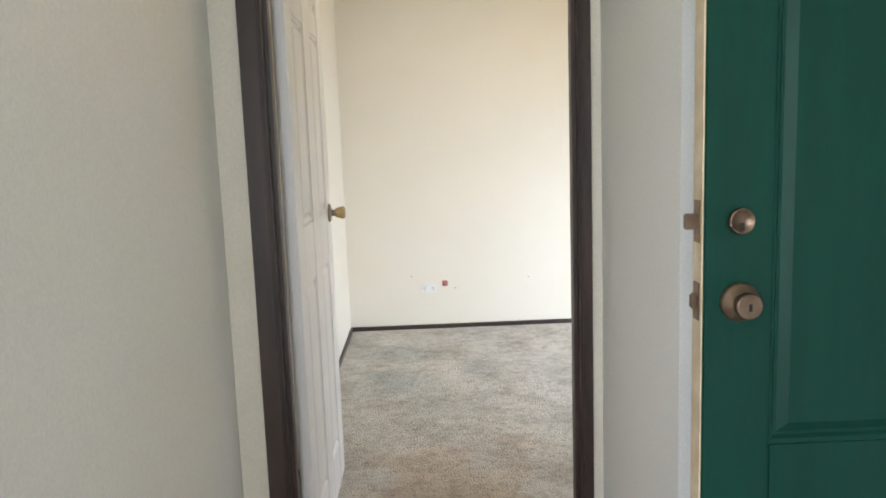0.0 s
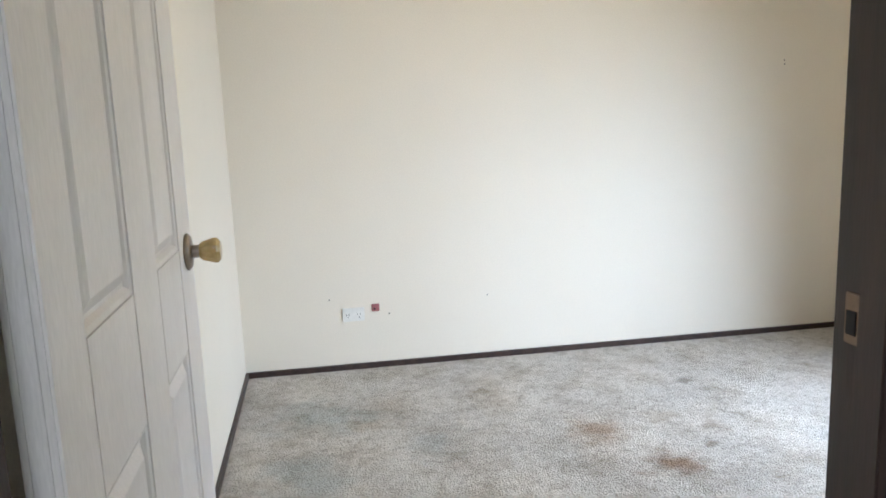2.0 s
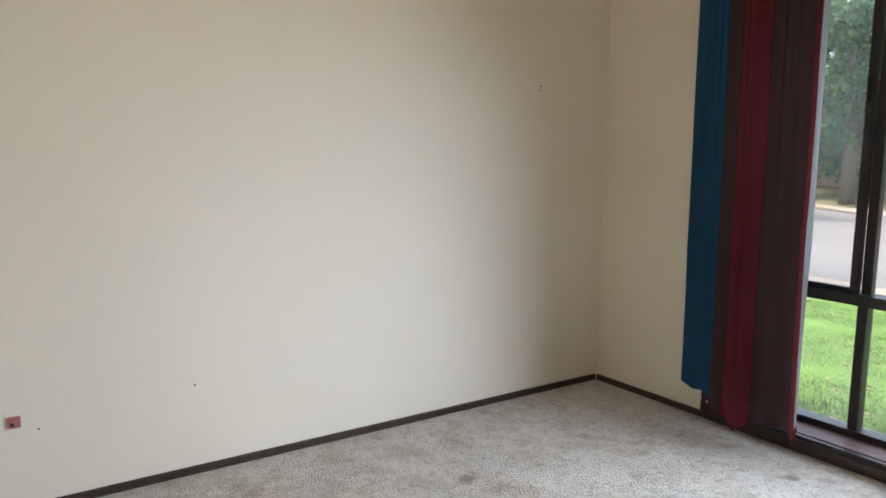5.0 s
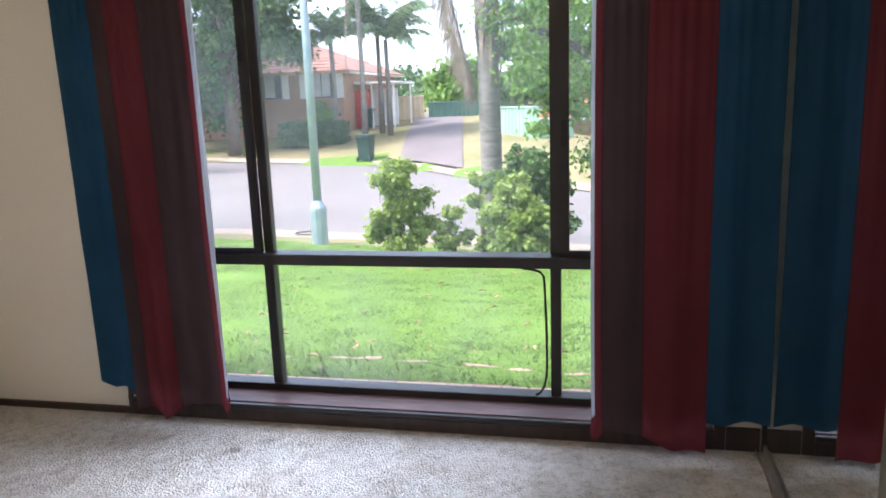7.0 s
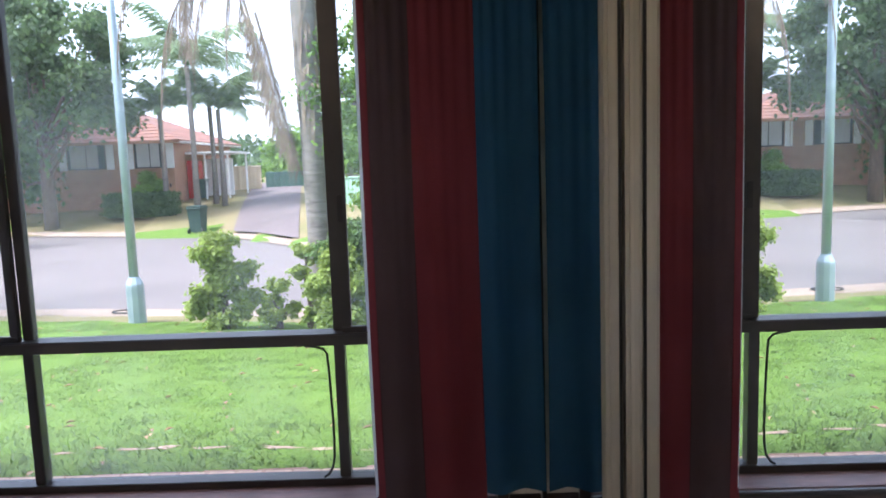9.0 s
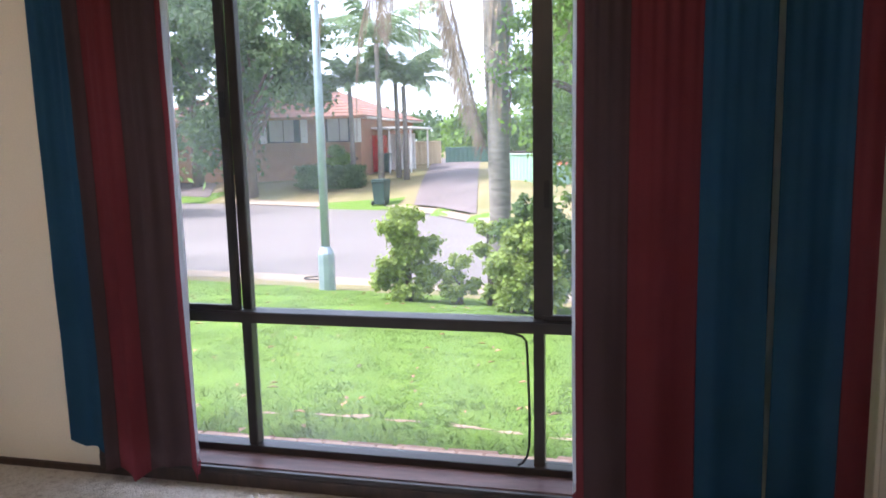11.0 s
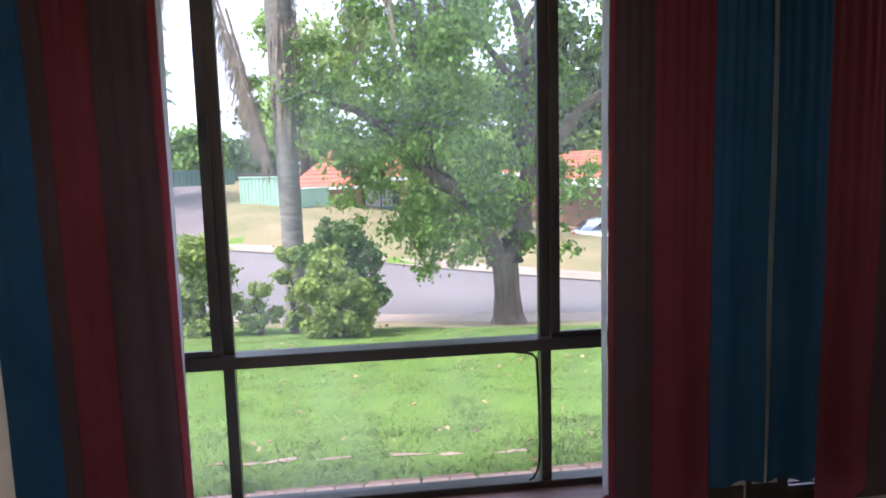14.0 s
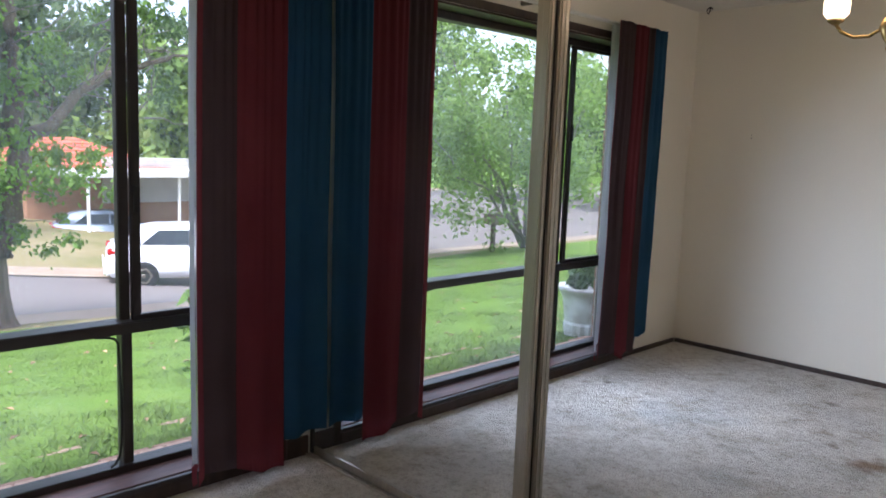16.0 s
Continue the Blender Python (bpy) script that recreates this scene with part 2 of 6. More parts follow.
ALU = material("anodised_aluminium", (0.58, 0.535, 0.45), 0.34, metal=1.0, dark=(0.50, 0.46, 0.39), scale=4, grain=200, bump=0.06, dist=0.0003, stretch=(20, 20, 0.4))
BLACK = material("black_rubber", (0.012, 0.012, 0.013), 0.6, scale=10, bump=0.1)
WHITEP = material("white_plastic", (0.80, 0.79, 0.75), 0.35, scale=10, dark=(0.76, 0.75, 0.70), bump=0.02)
PINKP = material("faded_pink_plastic", (0.45, 0.17, 0.16), 0.4, scale=30, dark=(0.36, 0.12, 0.12), bump=0.05)
def cloth_material(name, base, dark, through):
    """Woven cloth that lets a little light through."""
    m = material(name, base, 0.85, spec=0.15, dark=dark, scale=3, grain=350, bump=0.35, dist=0.0012)
    n, l = m.node_tree.nodes, m.node_tree.links
    b = n["Principled BSDF"]
    tl = n.new("ShaderNodeBsdfTranslucent")
    l.new(b.inputs["Base Color"].links[0].from_socket, tl.inputs["Color"])
    mx = n.new("ShaderNodeMixShader")
    mx.inputs[0].default_value = through
    l.new(b.outputs[0], mx.inputs[1])
    l.new(tl.outputs[0], mx.inputs[2])
    l.new(mx.outputs[0], n["Material Output"].inputs["Surface"])
    return m


BLUE = cloth_material("teal_blue_curtain_cloth", (0.048, 0.150, 0.262), (0.040, 0.125, 0.225), 0.42)
RED = cloth_material("crimson_curtain_cloth", (0.270, 0.062, 0.076), (0.240, 0.054, 0.066), 0.44)
MAROON = cloth_material("blackish_maroon_curtain_cloth", (0.132, 0.086, 0.090), (0.110, 0.072, 0.076), 0.34)
LINING = cloth_material("white_curtain_lining", (0.70, 0.70, 0.73), (0.62, 0.62, 0.65), 0.55)
GLASS = plain_glass("window_glass", haze=0.085)
MIRROR = material("silvered_mirror", (0.86, 0.88, 0.87), 0.0, metal=1.0, dark=(0.86, 0.88, 0.87), bump=0)
for nd in list(MIRROR.node_tree.nodes):
    if nd.bl_idname == "ShaderNodeHueSaturation":
        for lk in list(MIRROR.node_tree.links):
            if lk.from_node == nd:
                MIRROR.node_tree.links.remove(lk)
MIRROR.node_tree.nodes["Principled BSDF"].inputs["Base Color"].default_value = (0.86, 0.88, 0.87, 1)
GRASS = material("lawn_grass", (0.122, 0.188, 0.038), 0.95, spec=0.03, dark=(0.098, 0.166, 0.030), scale=5.0, grain=35, bump=0.6, dist=0.03, space="World")
DRYGRASS = material("dry_verge_grass", (0.235, 0.182, 0.098), 0.9, spec=0.1, dark=(0.155, 0.140, 0.062), scale=0.5, grain=18, bump=0.5, dist=0.03, space="World")
ASPHALT = material("pale_worn_asphalt", (0.148, 0.122, 0.110), 0.85, dark=(0.120, 0.100, 0.090), scale=0.35, grain=30, bump=0.4, dist=0.006, space="World")
PAVING = material("brown_driveway_paving", (0.135, 0.102, 0.094), 0.85, dark=(0.10, 0.076, 0.070), scale=0.6, grain=20, bump=0.3, dist=0.006, space="World")
CONCRETE = material("kerb_concrete", (0.30, 0.22, 0.16), 0.85, dark=(0.23, 0.17, 0.12), scale=1.5, grain=40, bump=0.4, dist=0.004, space="World")
BRICK = material("tan_brick", (0.36, 0.20, 0.13), 0.85, dark=(0.26, 0.14, 0.095), scale=14, grain=90, bump=0.4, dist=0.003, per_object=0.18)
PALEBRICK = material("pale_pinkish_brick", (0.62, 0.39, 0.28), 0.85, dark=(0.48, 0.29, 0.20), scale=14, grain=90, bump=0.4, dist=0.003, per_object=0.14)
FARBRICK = material("orange_brick_wall", (0.36, 0.20, 0.12), 0.85, dark=(0.29, 0.155, 0.095), scale=3, grain=14, bump=0.4, dist=0.01, space="World")
MORTAR = material("grey_mortar", (0.40, 0.36, 0.31), 0.9, dark=(0.33, 0.29, 0.25), scale=6, grain=60, bump=0.4, dist=0.003)
ROOFTILE = material("terracotta_roof_tile", (0.30, 0.13, 0.085), 0.75, dark=(0.22, 0.10, 0.065), scale=2, grain=18, bump=0.4, dist=0.01, per_island=0.15)
REDROOF = material("bright_red_roof_tile", (0.50, 0.11, 0.055), 0.7, dark=(0.38, 0.085, 0.045), scale=2, grain=18, bump=0.3, dist=0.01, per_island=0.12)
GALV = material("galvanised_post_steel", (0.36, 0.42, 0.44), 0.5, metal=0.6, dark=(0.28, 0.34, 0.37), scale=6, grain=40, bump=0.15, dist=0.001)
PALMBARK = material("grey_palm_bark", (0.24, 0.21, 0.18), 0.9, dark=(0.14, 0.12, 0.10), scale=6, grain=30, bump=0.7, dist=0.01, stretch=(1, 1, 4))
BARK = material("rough_brown_bark", (0.17, 0.12, 0.085), 0.95, dark=(0.085, 0.06, 0.045), scale=6, grain=22, bump=1.0, dist=0.02, stretch=(3, 3, 0.6))
DEADFROND = material("dead_palm_frond", (0.24, 0.175, 0.125), 0.85, dark=(0.14, 0.10, 0.07), scale=4, grain=20, bump=0.2, per_island=0.25)


def leaf_material(name, base, dark, k=0.3):
    m = material(name, base, 0.55, spec=0.3, dark=dark, scale=0.9, grain=15, bump=0, per_island=k)
    n, l = m.node_tree.nodes, m.node_tree.links
    b = n["Principled BSDF"]
    tl = n.new("ShaderNodeBsdfTranslucent")
    l.new(b.inputs["Base Color"].links[0].from_socket, tl.inputs["Color"])
    mx = n.new("ShaderNodeMixShader")
    mx.inputs[0].default_value = 0.5
    l.new(b.outputs[0], mx.inputs[1])
    l.new(tl.outputs[0], mx.inputs[2])
    l.new(mx.outputs[0], n["Material Output"].inputs["Surface"])
    return m


BLADE = leaf_material("grass_blade", (0.140, 0.215, 0.042), (0.100, 0.168, 0.030), 0.3)
LEAF = leaf_material("fresh_green_leaf", (0.20, 0.335, 0.055), (0.11, 0.20, 0.035))
SHRUBLEAF = leaf_material("yellow_green_shrub_leaf", (0.34, 0.42, 0.09), (0.18, 0.25, 0.05), 0.3)
MIDLEAF = leaf_material("mid_green_leaf", (0.17, 0.26, 0.07), (0.09, 0.155, 0.045))
DARKLEAF = leaf_material("dull_dark_leaf", (0.12, 0.18, 0.065), (0.065, 0.11, 0.045))
PALMLEAF = leaf_material("palm_frond_green", (0.22, 0.30, 0.15), (0.14, 0.21, 0.10))
FEATHER = leaf_material("pale_feathery_leaf", (0.30, 0.42, 0.12), (0.18, 0.28, 0.07))
BINGREEN = material("dark_green_bin_plastic", (0.018, 0.050, 0.036), 0.5, dark=(0.012, 0.036, 0.026), scale=6, bump=0.1)
FENCEGREEN = material("pale_green_steel_fence", (0.30, 0.47, 0.33), 0.5, dark=(0.25, 0.40, 0.28), scale=2, grain=30, bump=0.1)
FENCEDARK = material("deep_green_steel_fence", (0.10, 0.20, 0.15), 0.5, dark=(0.075, 0.16, 0.12), scale=2, grain=30, bump=0.1)
FENCECREAM = material("cream_steel_fence", (0.55, 0.44, 0.28), 0.5, dark=(0.48, 0.38, 0.24), scale=2, grain=30, bump=0.1)
WHITEPAINT = material("white_exterior_paint", (0.76, 0.75, 0.72), 0.5, dark=(0.70, 0.68, 0.64), scale=3, bump=0.1)
CARWHITE = material("white_car_paint", (0.80, 0.81, 0.83), 0.18, dark=(0.78, 0.79, 0.81), scale=3, bump=0, spec=0.7)
CARSILVER = material("silver_blue_car_paint", (0.38, 0.45, 0.55), 0.2, metal=0.4, dark=(0.36, 0.43, 0.53), scale=3, bump=0, spec=0.7)
DARKGLASS = material("dark_far_glass", (0.05, 0.06, 0.07), 0.06, dark=(0.04, 0.05, 0.06), bump=0, spec=0.8)
TAIL = material("red_tail_lens", (0.45, 0.02, 0.02), 0.15, dark=(0.38, 0.015, 0.015), bump=0)
SHEETING = material("pale_corrugated_sheeting", (0.50, 0.47, 0.44), 0.5, dark=(0.42, 0.39, 0.36), scale=2, bump=0.1)
SOLAR = material("solar_panel", (0.10, 0.12, 0.16), 0.12, dark=(0.08, 0.10, 0.14), scale=3, bump=0)
POT = material("white_glazed_pot", (0.74, 0.77, 0.80), 0.3, dark=(0.45, 0.42, 0.38), scale=7, bump=0.2)
BARESOIL = material("bare_earth", (0.36, 0.25, 0.17), 0.95, dark=(0.26, 0.18, 0.12), scale=5, grain=40, bump=0.6, dist=0.01)
FROST = material("frosted_glass_shade", (0.85, 0.78, 0.66), 0.35, dark=(0.83, 0.76, 0.64), bump=0)
FROST.node_tree.nodes["Principled BSDF"].inputs["Emission Color"].default_value = (1.0, 0.72, 0.42, 1)
FROST.node_tree.nodes["Principled BSDF"].inputs["Emission Strength"].default_value = 0.9


# ---- helpers for building ----
def part(name, bm, mat, parent=None, label="", smooth=False):
    """Links a bmesh as one mesh object, under a thing or a part where one is given."""
    me = bpy.data.meshes.new(name)
    bm.to_mesh(me)
    bm.free()
    me.materials.append(mat)
    if smooth:
        for p in me.polygons:
            p.use_smooth = True
    ob = new(name, me)
    if parent:
        ob.parent = parent
    if label:
        ob["label"] = label
    return ob


def thing(name, label, category, at=(0, 0, 0), group="", kind="", rz=0.0):
    """An Empty at the base of a thing."""
    ob = new(name)
    ob.empty_display_size = 0.1
    ob.matrix_basis = pose(*at, 0, 0, rz)
    return tagged(ob, label, category, group, kind)


def box(x0, x1, y0, y1, z0, z1, bevel=0.0, bm=None):
    bm = bm or bmesh.new()
    r = bmesh.ops.create_cube(bm, size=1.0)
    for v in r["verts"]:
        v.co = Vector((x0 + (v.co.x + 0.5) * (x1 - x0), y0 + (v.co.y + 0.5) * (y1 - y0), z0 + (v.co.z + 0.5) * (z1 - z0)))
    if bevel:
        es = list({e for v in r["verts"] for e in v.link_edges})
        bmesh.ops.bevel(bm, geom=es, offset=bevel, segments=2, affect="EDGES")
    return bm


def tube(points, radii, sides=8, bm=None, cap=True):
    """A tube of changing thickness along points."""
    bm = bm or bmesh.new()
    pts = [Vector(p) for p in points]
    if not isinstance(radii, (list, tuple)):
        radii = [radii] * len(pts)
    last = None
    first = None
    for k, p in enumerate(pts):
        d = (pts[min(k + 1, len(pts) - 1)] - pts[max(k - 1, 0)]).normalized()
        if abs(d.z) >= 0.95:
            ref = Vector((1, 0, 0))
        else:
            ref = Vector((0, 0, 1))
        x = (ref - d * ref.dot(d)).normalized()
        y = d.cross(x)
        rg = [bm.verts.new(p + (x * math.cos(2 * math.pi * j / sides) + y * math.sin(2 * math.pi * j / sides)) * radii[k]) for j in range(sides)]
        if last:
            for j in range(sides):
                bm.faces.new((last[j], last[(j + 1) % sides], rg[(j + 1) % sides], rg[j]))
        else:
            first = rg
        last = rg
    if cap:
        bm.faces.new(last)
        bm.faces.new(list(reversed(first)))
    return bm


def lathe(profile, sides=20, origin=(0, 0, 0), axis="z", bm=None, flute=0.0):
    """A turned shape from (radius, height) pairs."""
    bm = bm or bmesh.new()
    o = Vector(origin)
    rows = []
    for r, h in profile:
        row = []
        for k in range(sides):
            a = 2 * math.pi * k / sides
            rr = r * (1 - flute * (k % 2))
            c, s = math.cos(a) * rr, math.sin(a) * rr
            v = (c, s, h) if axis == "z" else ((h, c, s) if axis == "x" else (c, h, s))
            row.append(bm.verts.new(o + Vector(v)))
        rows.append(row)
    for a, b in zip(rows, rows[1:]):
        for k in range(sides):
            bm.faces.new((a[k], a[(k + 1) % sides], b[(k + 1) % sides], b[k]))
    bm.faces.new(rows[-1])
    bm.faces.new(list(reversed(rows[0])))
    bmesh.ops.recalc_face_normals(bm, faces=bm.faces)
    return bm


def poly_mesh(name, verts, faces, mat, parent=None, label="", smooth=False, mats=None, index=None):
    me = bpy.data.meshes.new(name)
    me.from_pydata(verts, [], faces)
    for m in mats or [mat]:
        me.materials.append(m)
    if index is not None:
        me.polygons.foreach_set("material_index", index)
    if smooth:
        me.polygons.foreach_set("use_smooth", [True] * len(me.polygons))
    me.update()
    ob = new(name, me)
    if parent:
        ob.parent = parent
    if label:
        ob["label"] = label
    return ob


def structure(name, bm, mat, label, category="wall"):
    return tagged(part(name, bm, mat), label, category, kind="structure")


# ---- the room ----
XL, YM, ZC = -3.44, -3.21, 2.40
HX, HY = -1.585, -6.6           # hall: front wall and back wall
WY0, WY1, WZ0, WZ1 = -3.05, -0.72, 0.10, 2.08   # window opening
MUL = (-1.297, -2.477)

bm = box(XL - 0.1, 0.27, HY - 0.1, 0.1, -0.15, 0.012)
structure("floor", bm, CARPET, "worn beige cut-pile carpet with brown stains", "floor")
bm = box(XL - 0.1, 0.27, HY - 0.1, 0.1, ZC, ZC + 0.12)
structure("ceiling", bm, CEIL, "plain off-white painted plaster ceiling", "ceiling")
structure("wall_north", box(XL, 0.0, 0.0, 0.1, 0, ZC), WALL, "cream painted plaster wall with nail holes")
bm = box(XL - 0.1, XL, -5.45, 0.1, 0, ZC)
# pierced by an invented, unseen opening for the added hall fill lamp
box(XL - 0.1, XL, HY, -6.5, 0, ZC, bm=bm)
box(XL - 0.1, XL, -6.5, -5.45, 0, 0.55, bm=bm)
box(XL - 0.1, XL, -6.5, -5.45, 2.05, ZC, bm=bm)
structure("wall_west", bm, WALL, "cream painted plaster wall of bedroom and hall")
# window wall, pierced
bm = box(0.0, 0.11, WY1, 0.1, 0, ZC)
box(0.0, 0.11, -3.95, WY0, 0, ZC, bm=bm)
box(0.0, 0.11, WY0, WY1, WZ1, ZC, bm=bm)
box(0.012, 0.11, WY0, WY1, 0, 0.075, bm=bm)
structure("wall_east", bm, WALL, "cream painted plaster wall around the wide window")
# brick skin outside
bm = box(0.115, 0.245, WY1, 1.6, -0.6, ZC + 0.3)
box(0.115, 0.245, -3.97, WY0, -0.6, ZC + 0.3, bm=bm)
box(0.115, 0.245, WY0, WY1, WZ1, ZC + 0.3, bm=bm)
box(0.115, 0.245, WY0, WY1, -0.6, 0.03, bm=bm)
brick_skin = structure("wall_outer_east", bm, MORTAR, "tan brick outer wall with grey mortar joints")
# wall between hall and bedroom, with the doorway
JL, JR = -3.300, -2.474
bm = box(XL, JL - 0.025, YM - 0.11, YM, 0, ZC)
box(JR + 0.025, -2.33, YM - 0.11, YM, 0, ZC, bm=bm)
box(JL - 0.025, JR + 0.025, YM - 0.11, YM, 2.075, ZC, bm=bm)
box(-2.33, 0.0, YM - 0.11, YM, 2.12, ZC, bm=bm)
structure("wall_south", bm, WALL, "cream painted partition wall with doorway and wardrobe opening")
# wardrobe shell, seen from the hall as a white return
bm = box(-2.412, -2.33, -3.95, YM - 0.11, 0, ZC)
box(-2.33, 0.0, -3.95, -3.87, 0, ZC, bm=bm)
structure("wall_wardrobe", bm, HALL, "off-white painted wall enclosing the wardrobe", "wall")
# unseen solid wall, added to keep the front doorway's daylight out
structure("wall_front_entry", box(HX, HX + 0.25, HY, -3.95, 0, ZC), HALL, "unseen off-white wall added to block daylight at the entry", "wall")
bm = box(XL, -3.436, -5.45, YM - 0.112, 0, ZC)
# same invented opening for the fill lamp
box(XL, -3.436, HY, -6.5, 0, ZC, bm=bm)
box(XL, -3.436, -6.5, -5.45, 0, 0.55, bm=bm)
box(XL, -3.436, -6.5, -5.45, 2.05, ZC, bm=bm)
structure("wall_hall_west", bm, HALL, "off-white painted hall wall", "wall")
structure("wall_hall_end", box(XL - 0.1, HX + 0.25, HY - 0.1, HY, 0, ZC), HALL, "off-white painted wall ending the hall", "wall")

# skirting boards
def skirting(name, x0, x1, y0, y1):
    tagged(part(name, box(x0, x1, y0, y1, 0.0, 0.042, 0.003), TIMBER), "thin dark brown timber skirting board", "skirting", kind="structure")


skirting("baseboard_north", XL + 0.014, -0.014, -0.014, 0.0)
skirting("baseboard_west", XL, XL + 0.014, YM + 0.002, 0.0)
skirting("baseboard_east", -0.014, 0.0, WY1 + 0.021, -0.016)
tagged(part("baseboard_corner", box(-0.0115, 0.0, YM + 0.003, WY0 - 0.042, 0.0, 0.10, 0.003), TIMBER), "short dark brown skirting in the corner by the mirror", "skirting", kind="structure")

# door lining and architraves
lin = thing("door_frame", "dark brown stained timber door frame", "door frame", kind="structure")
part("jamb", box(JL - 0.023, JL, YM - 0.117, YM + 0.006, 0, 2.05, 0.002), TIMBER, lin)
part("jamb", box(JR, JR + 0.023, YM - 0.117, YM + 0.006, 0, 2.05, 0.002), TIMBER, lin)
part("head", box(JL - 0.023, JR + 0.023, YM - 0.117, YM + 0.006, 2.052, 2.073, 0.002), TIMBER, lin)
part("door_stop", box(JL, JL + 0.012, YM - 0.085, YM - 0.045, 0, 2.05, 0.002), TIMBER, lin)
part("door_stop", box(JR - 0.012, JR, YM - 0.085, YM - 0.045, 0, 2.05, 0.002), TIMBER, lin)
part("architrave", box(JL - 0.060, JL - 0.006, YM - 0.129, YM - 0.1175, 0, 2.12, 0.004), TIMBER, lin)
part("architrave", box(JR + 0.006, JR + 0.032, YM - 0.129, YM - 0.1175, 0, 2.12, 0.004), TIMBER, lin)
part("architrave", box(JL - 0.006, JR + 0.006, YM - 0.129, YM - 0.1175, 2.058, 2.12, 0.004), TIMBER, lin)
part("architrave", box(JL - 0.07, JL - 0.006, YM + 0.0005, YM + 0.012, 0, 2.12, 0.004), TIMBER, lin)
part("architrave", box(JR + 0.006, JR + 0.07, YM + 0.0005, YM + 0.012, 0, 2.12, 0.004), TIMBER, lin)
part("strike_plate", box(JR - 0.0025, JR - 0.0005, YM - 0.036, YM - 0.014, 1.070, 1.124, 0.001), OLDBRONZE, lin, "worn steel strike plate")
part("latch_hole", box(JR - 0.0035, JR - 0.002, YM - 0.032, YM - 0.018, 1.08, 1.105), BLACK, lin)


# ---- panelled doors ----
def panel_door(name, width, height, thick, panels, face, label, category, edge=None):
    """A panelled door: local x across from the hinge, y through, z up; panels are (x0, x1, z0, z1)."""
    d = thing(name, label, category, kind="structure")
    body = box(0, width, -thick / 2 + 0.011, thick / 2 - 0.011, 0, height)
    part("core", body, face, d)
    if edge:
        part("lock_edge", box(width, width + 0.003, -thick / 2 + 0.001, thick / 2 - 0.001, 0, height), edge, d, "worn cream painted lock edge")
    xs = sorted({0, width, *(p[0] for p in panels), *(p[1] for p in panels)})
    zs = sorted({0, height, *(p[2] for p in panels), *(p[3] for p in panels)})
    for side in (-1, 1):
        y0, y1 = (thick / 2 - 0.011, thick / 2) if side > 0 else (-thick / 2, -thick / 2 + 0.011)
        # stiles full height, rails between
        cols = [(xs[0], xs[1]), (xs[2], xs[3]), (xs[4], xs[5])]
        for a, b in cols:
            part("stile", box(a, b, y0, y1, 0, height, 0.003), face, d)
        rails = []
        zz = sorted({(p[2], p[3]) for p in panels})
        prev = 0
        for lo, hi in zz:
            rails.append((prev, lo))
            prev = hi
        rails.append((prev, height))
        for a, b in ((xs[1], xs[2]), (xs[3], xs[4])):
            for lo, hi in rails:
                part("rail", box(a, b, y0 + (0.0005 if side < 0 else 0), y1 - (0.0005 if side > 0 else 0), lo, hi, 0.003), face, d)
        for a, b, lo, hi in panels:
            p = bmesh.new()
            base, top = (thick / 2 - 0.0105, thick / 2 - 0.001)
            rows = [(0.0, top - 0.001), (0.006, top - 0.003), (0.011, base), (0.017, base), (0.030, top - 0.003), (0.034, top - 0.001)]
            vs = []
            for ins, yy in rows:
                vs.append([p.verts.new((x, side * yy, z)) for x, z in ((a + ins, lo + ins), (b - ins, lo + ins), (b - ins, hi - ins), (a + ins, hi - ins))])
            for r0, r1 in zip(vs, vs[1:]):
                for k in range(4):
                    p.faces.new((r0[k], r0[(k + 1) % 4], r1[(k + 1) % 4], r1[k]))
            p.faces.new(vs[-1])
            bmesh.ops.recalc_face_normals(p, faces=p.faces)
            part("panel", p, face, d)
    return d


PW = 0.83
six = []
for a, b in ((0.115, 0.335), (0.495, 0.69)):
    six += [(a, b, 0.17, 0.895), (a, b, 1.085, 1.71), (a, b, 1.80, 1.96)]
door = panel_door("door_1", PW, 2.03, 0.038, six, DOORW, "white six-panel interior door standing open", "door")
door.matrix_basis = pose(-3.280, YM + 0.028, 0.012, 0, 0, 90)


def knob(parent, x, z, side, thick):
    s = side
    y = s * thick / 2
    b = lathe([(0.034, 0), (0.036, s * 0.003), (0.030, s * 0.009), (0.014, s * 0.012)], 24, (x, y, z), "y")
    rose = part("rose", b, STEEL, parent, "dull metal knob rose", True)
    b = lathe([(0.013, s * 0.010), (0.012, s * 0.028)], 16, (x, y, z), "y")
    part("stem", b, STEEL, rose)
    b = lathe([(0.014, s * 0.025), (0.018, s * 0.030), (0.0245, s * 0.052), (0.024, s * 0.058), (0.019, s * 0.062)], 24, (x, y, z), "y", flute=0.07)
    kn = part("door_knob", b, AMBER, parent, "fluted amber and brass knob")
    b = lathe([(0.0192, s * 0.0622), (0.017, s * 0.064), (0.004, s * 0.0645)], 20, (x, y, z), "y")
    part("knob_cap", b, BRASS, kn, "brass cap")


knob(door, PW - 0.068, 1.068, -1, 0.038)
knob(door, PW - 0.068, 1.068, 1, 0.038)
four = []
for a, b in ((0.115, 0.37), (0.46, 0.715)):
    four += [(a, b, 0.16, 0.66), (a, b, 0.80, 1.90)]
front = panel_door("door_2", 0.83, 2.03, 0.04, four, GREEN, "dark green panelled front door swung open", "front door", CREAM_EDGE)
front.matrix_basis = pose(-1.618, -4.145, 0.012, 0, 0, 180)
lx, fy = 0.83 - 0.06, 0.02
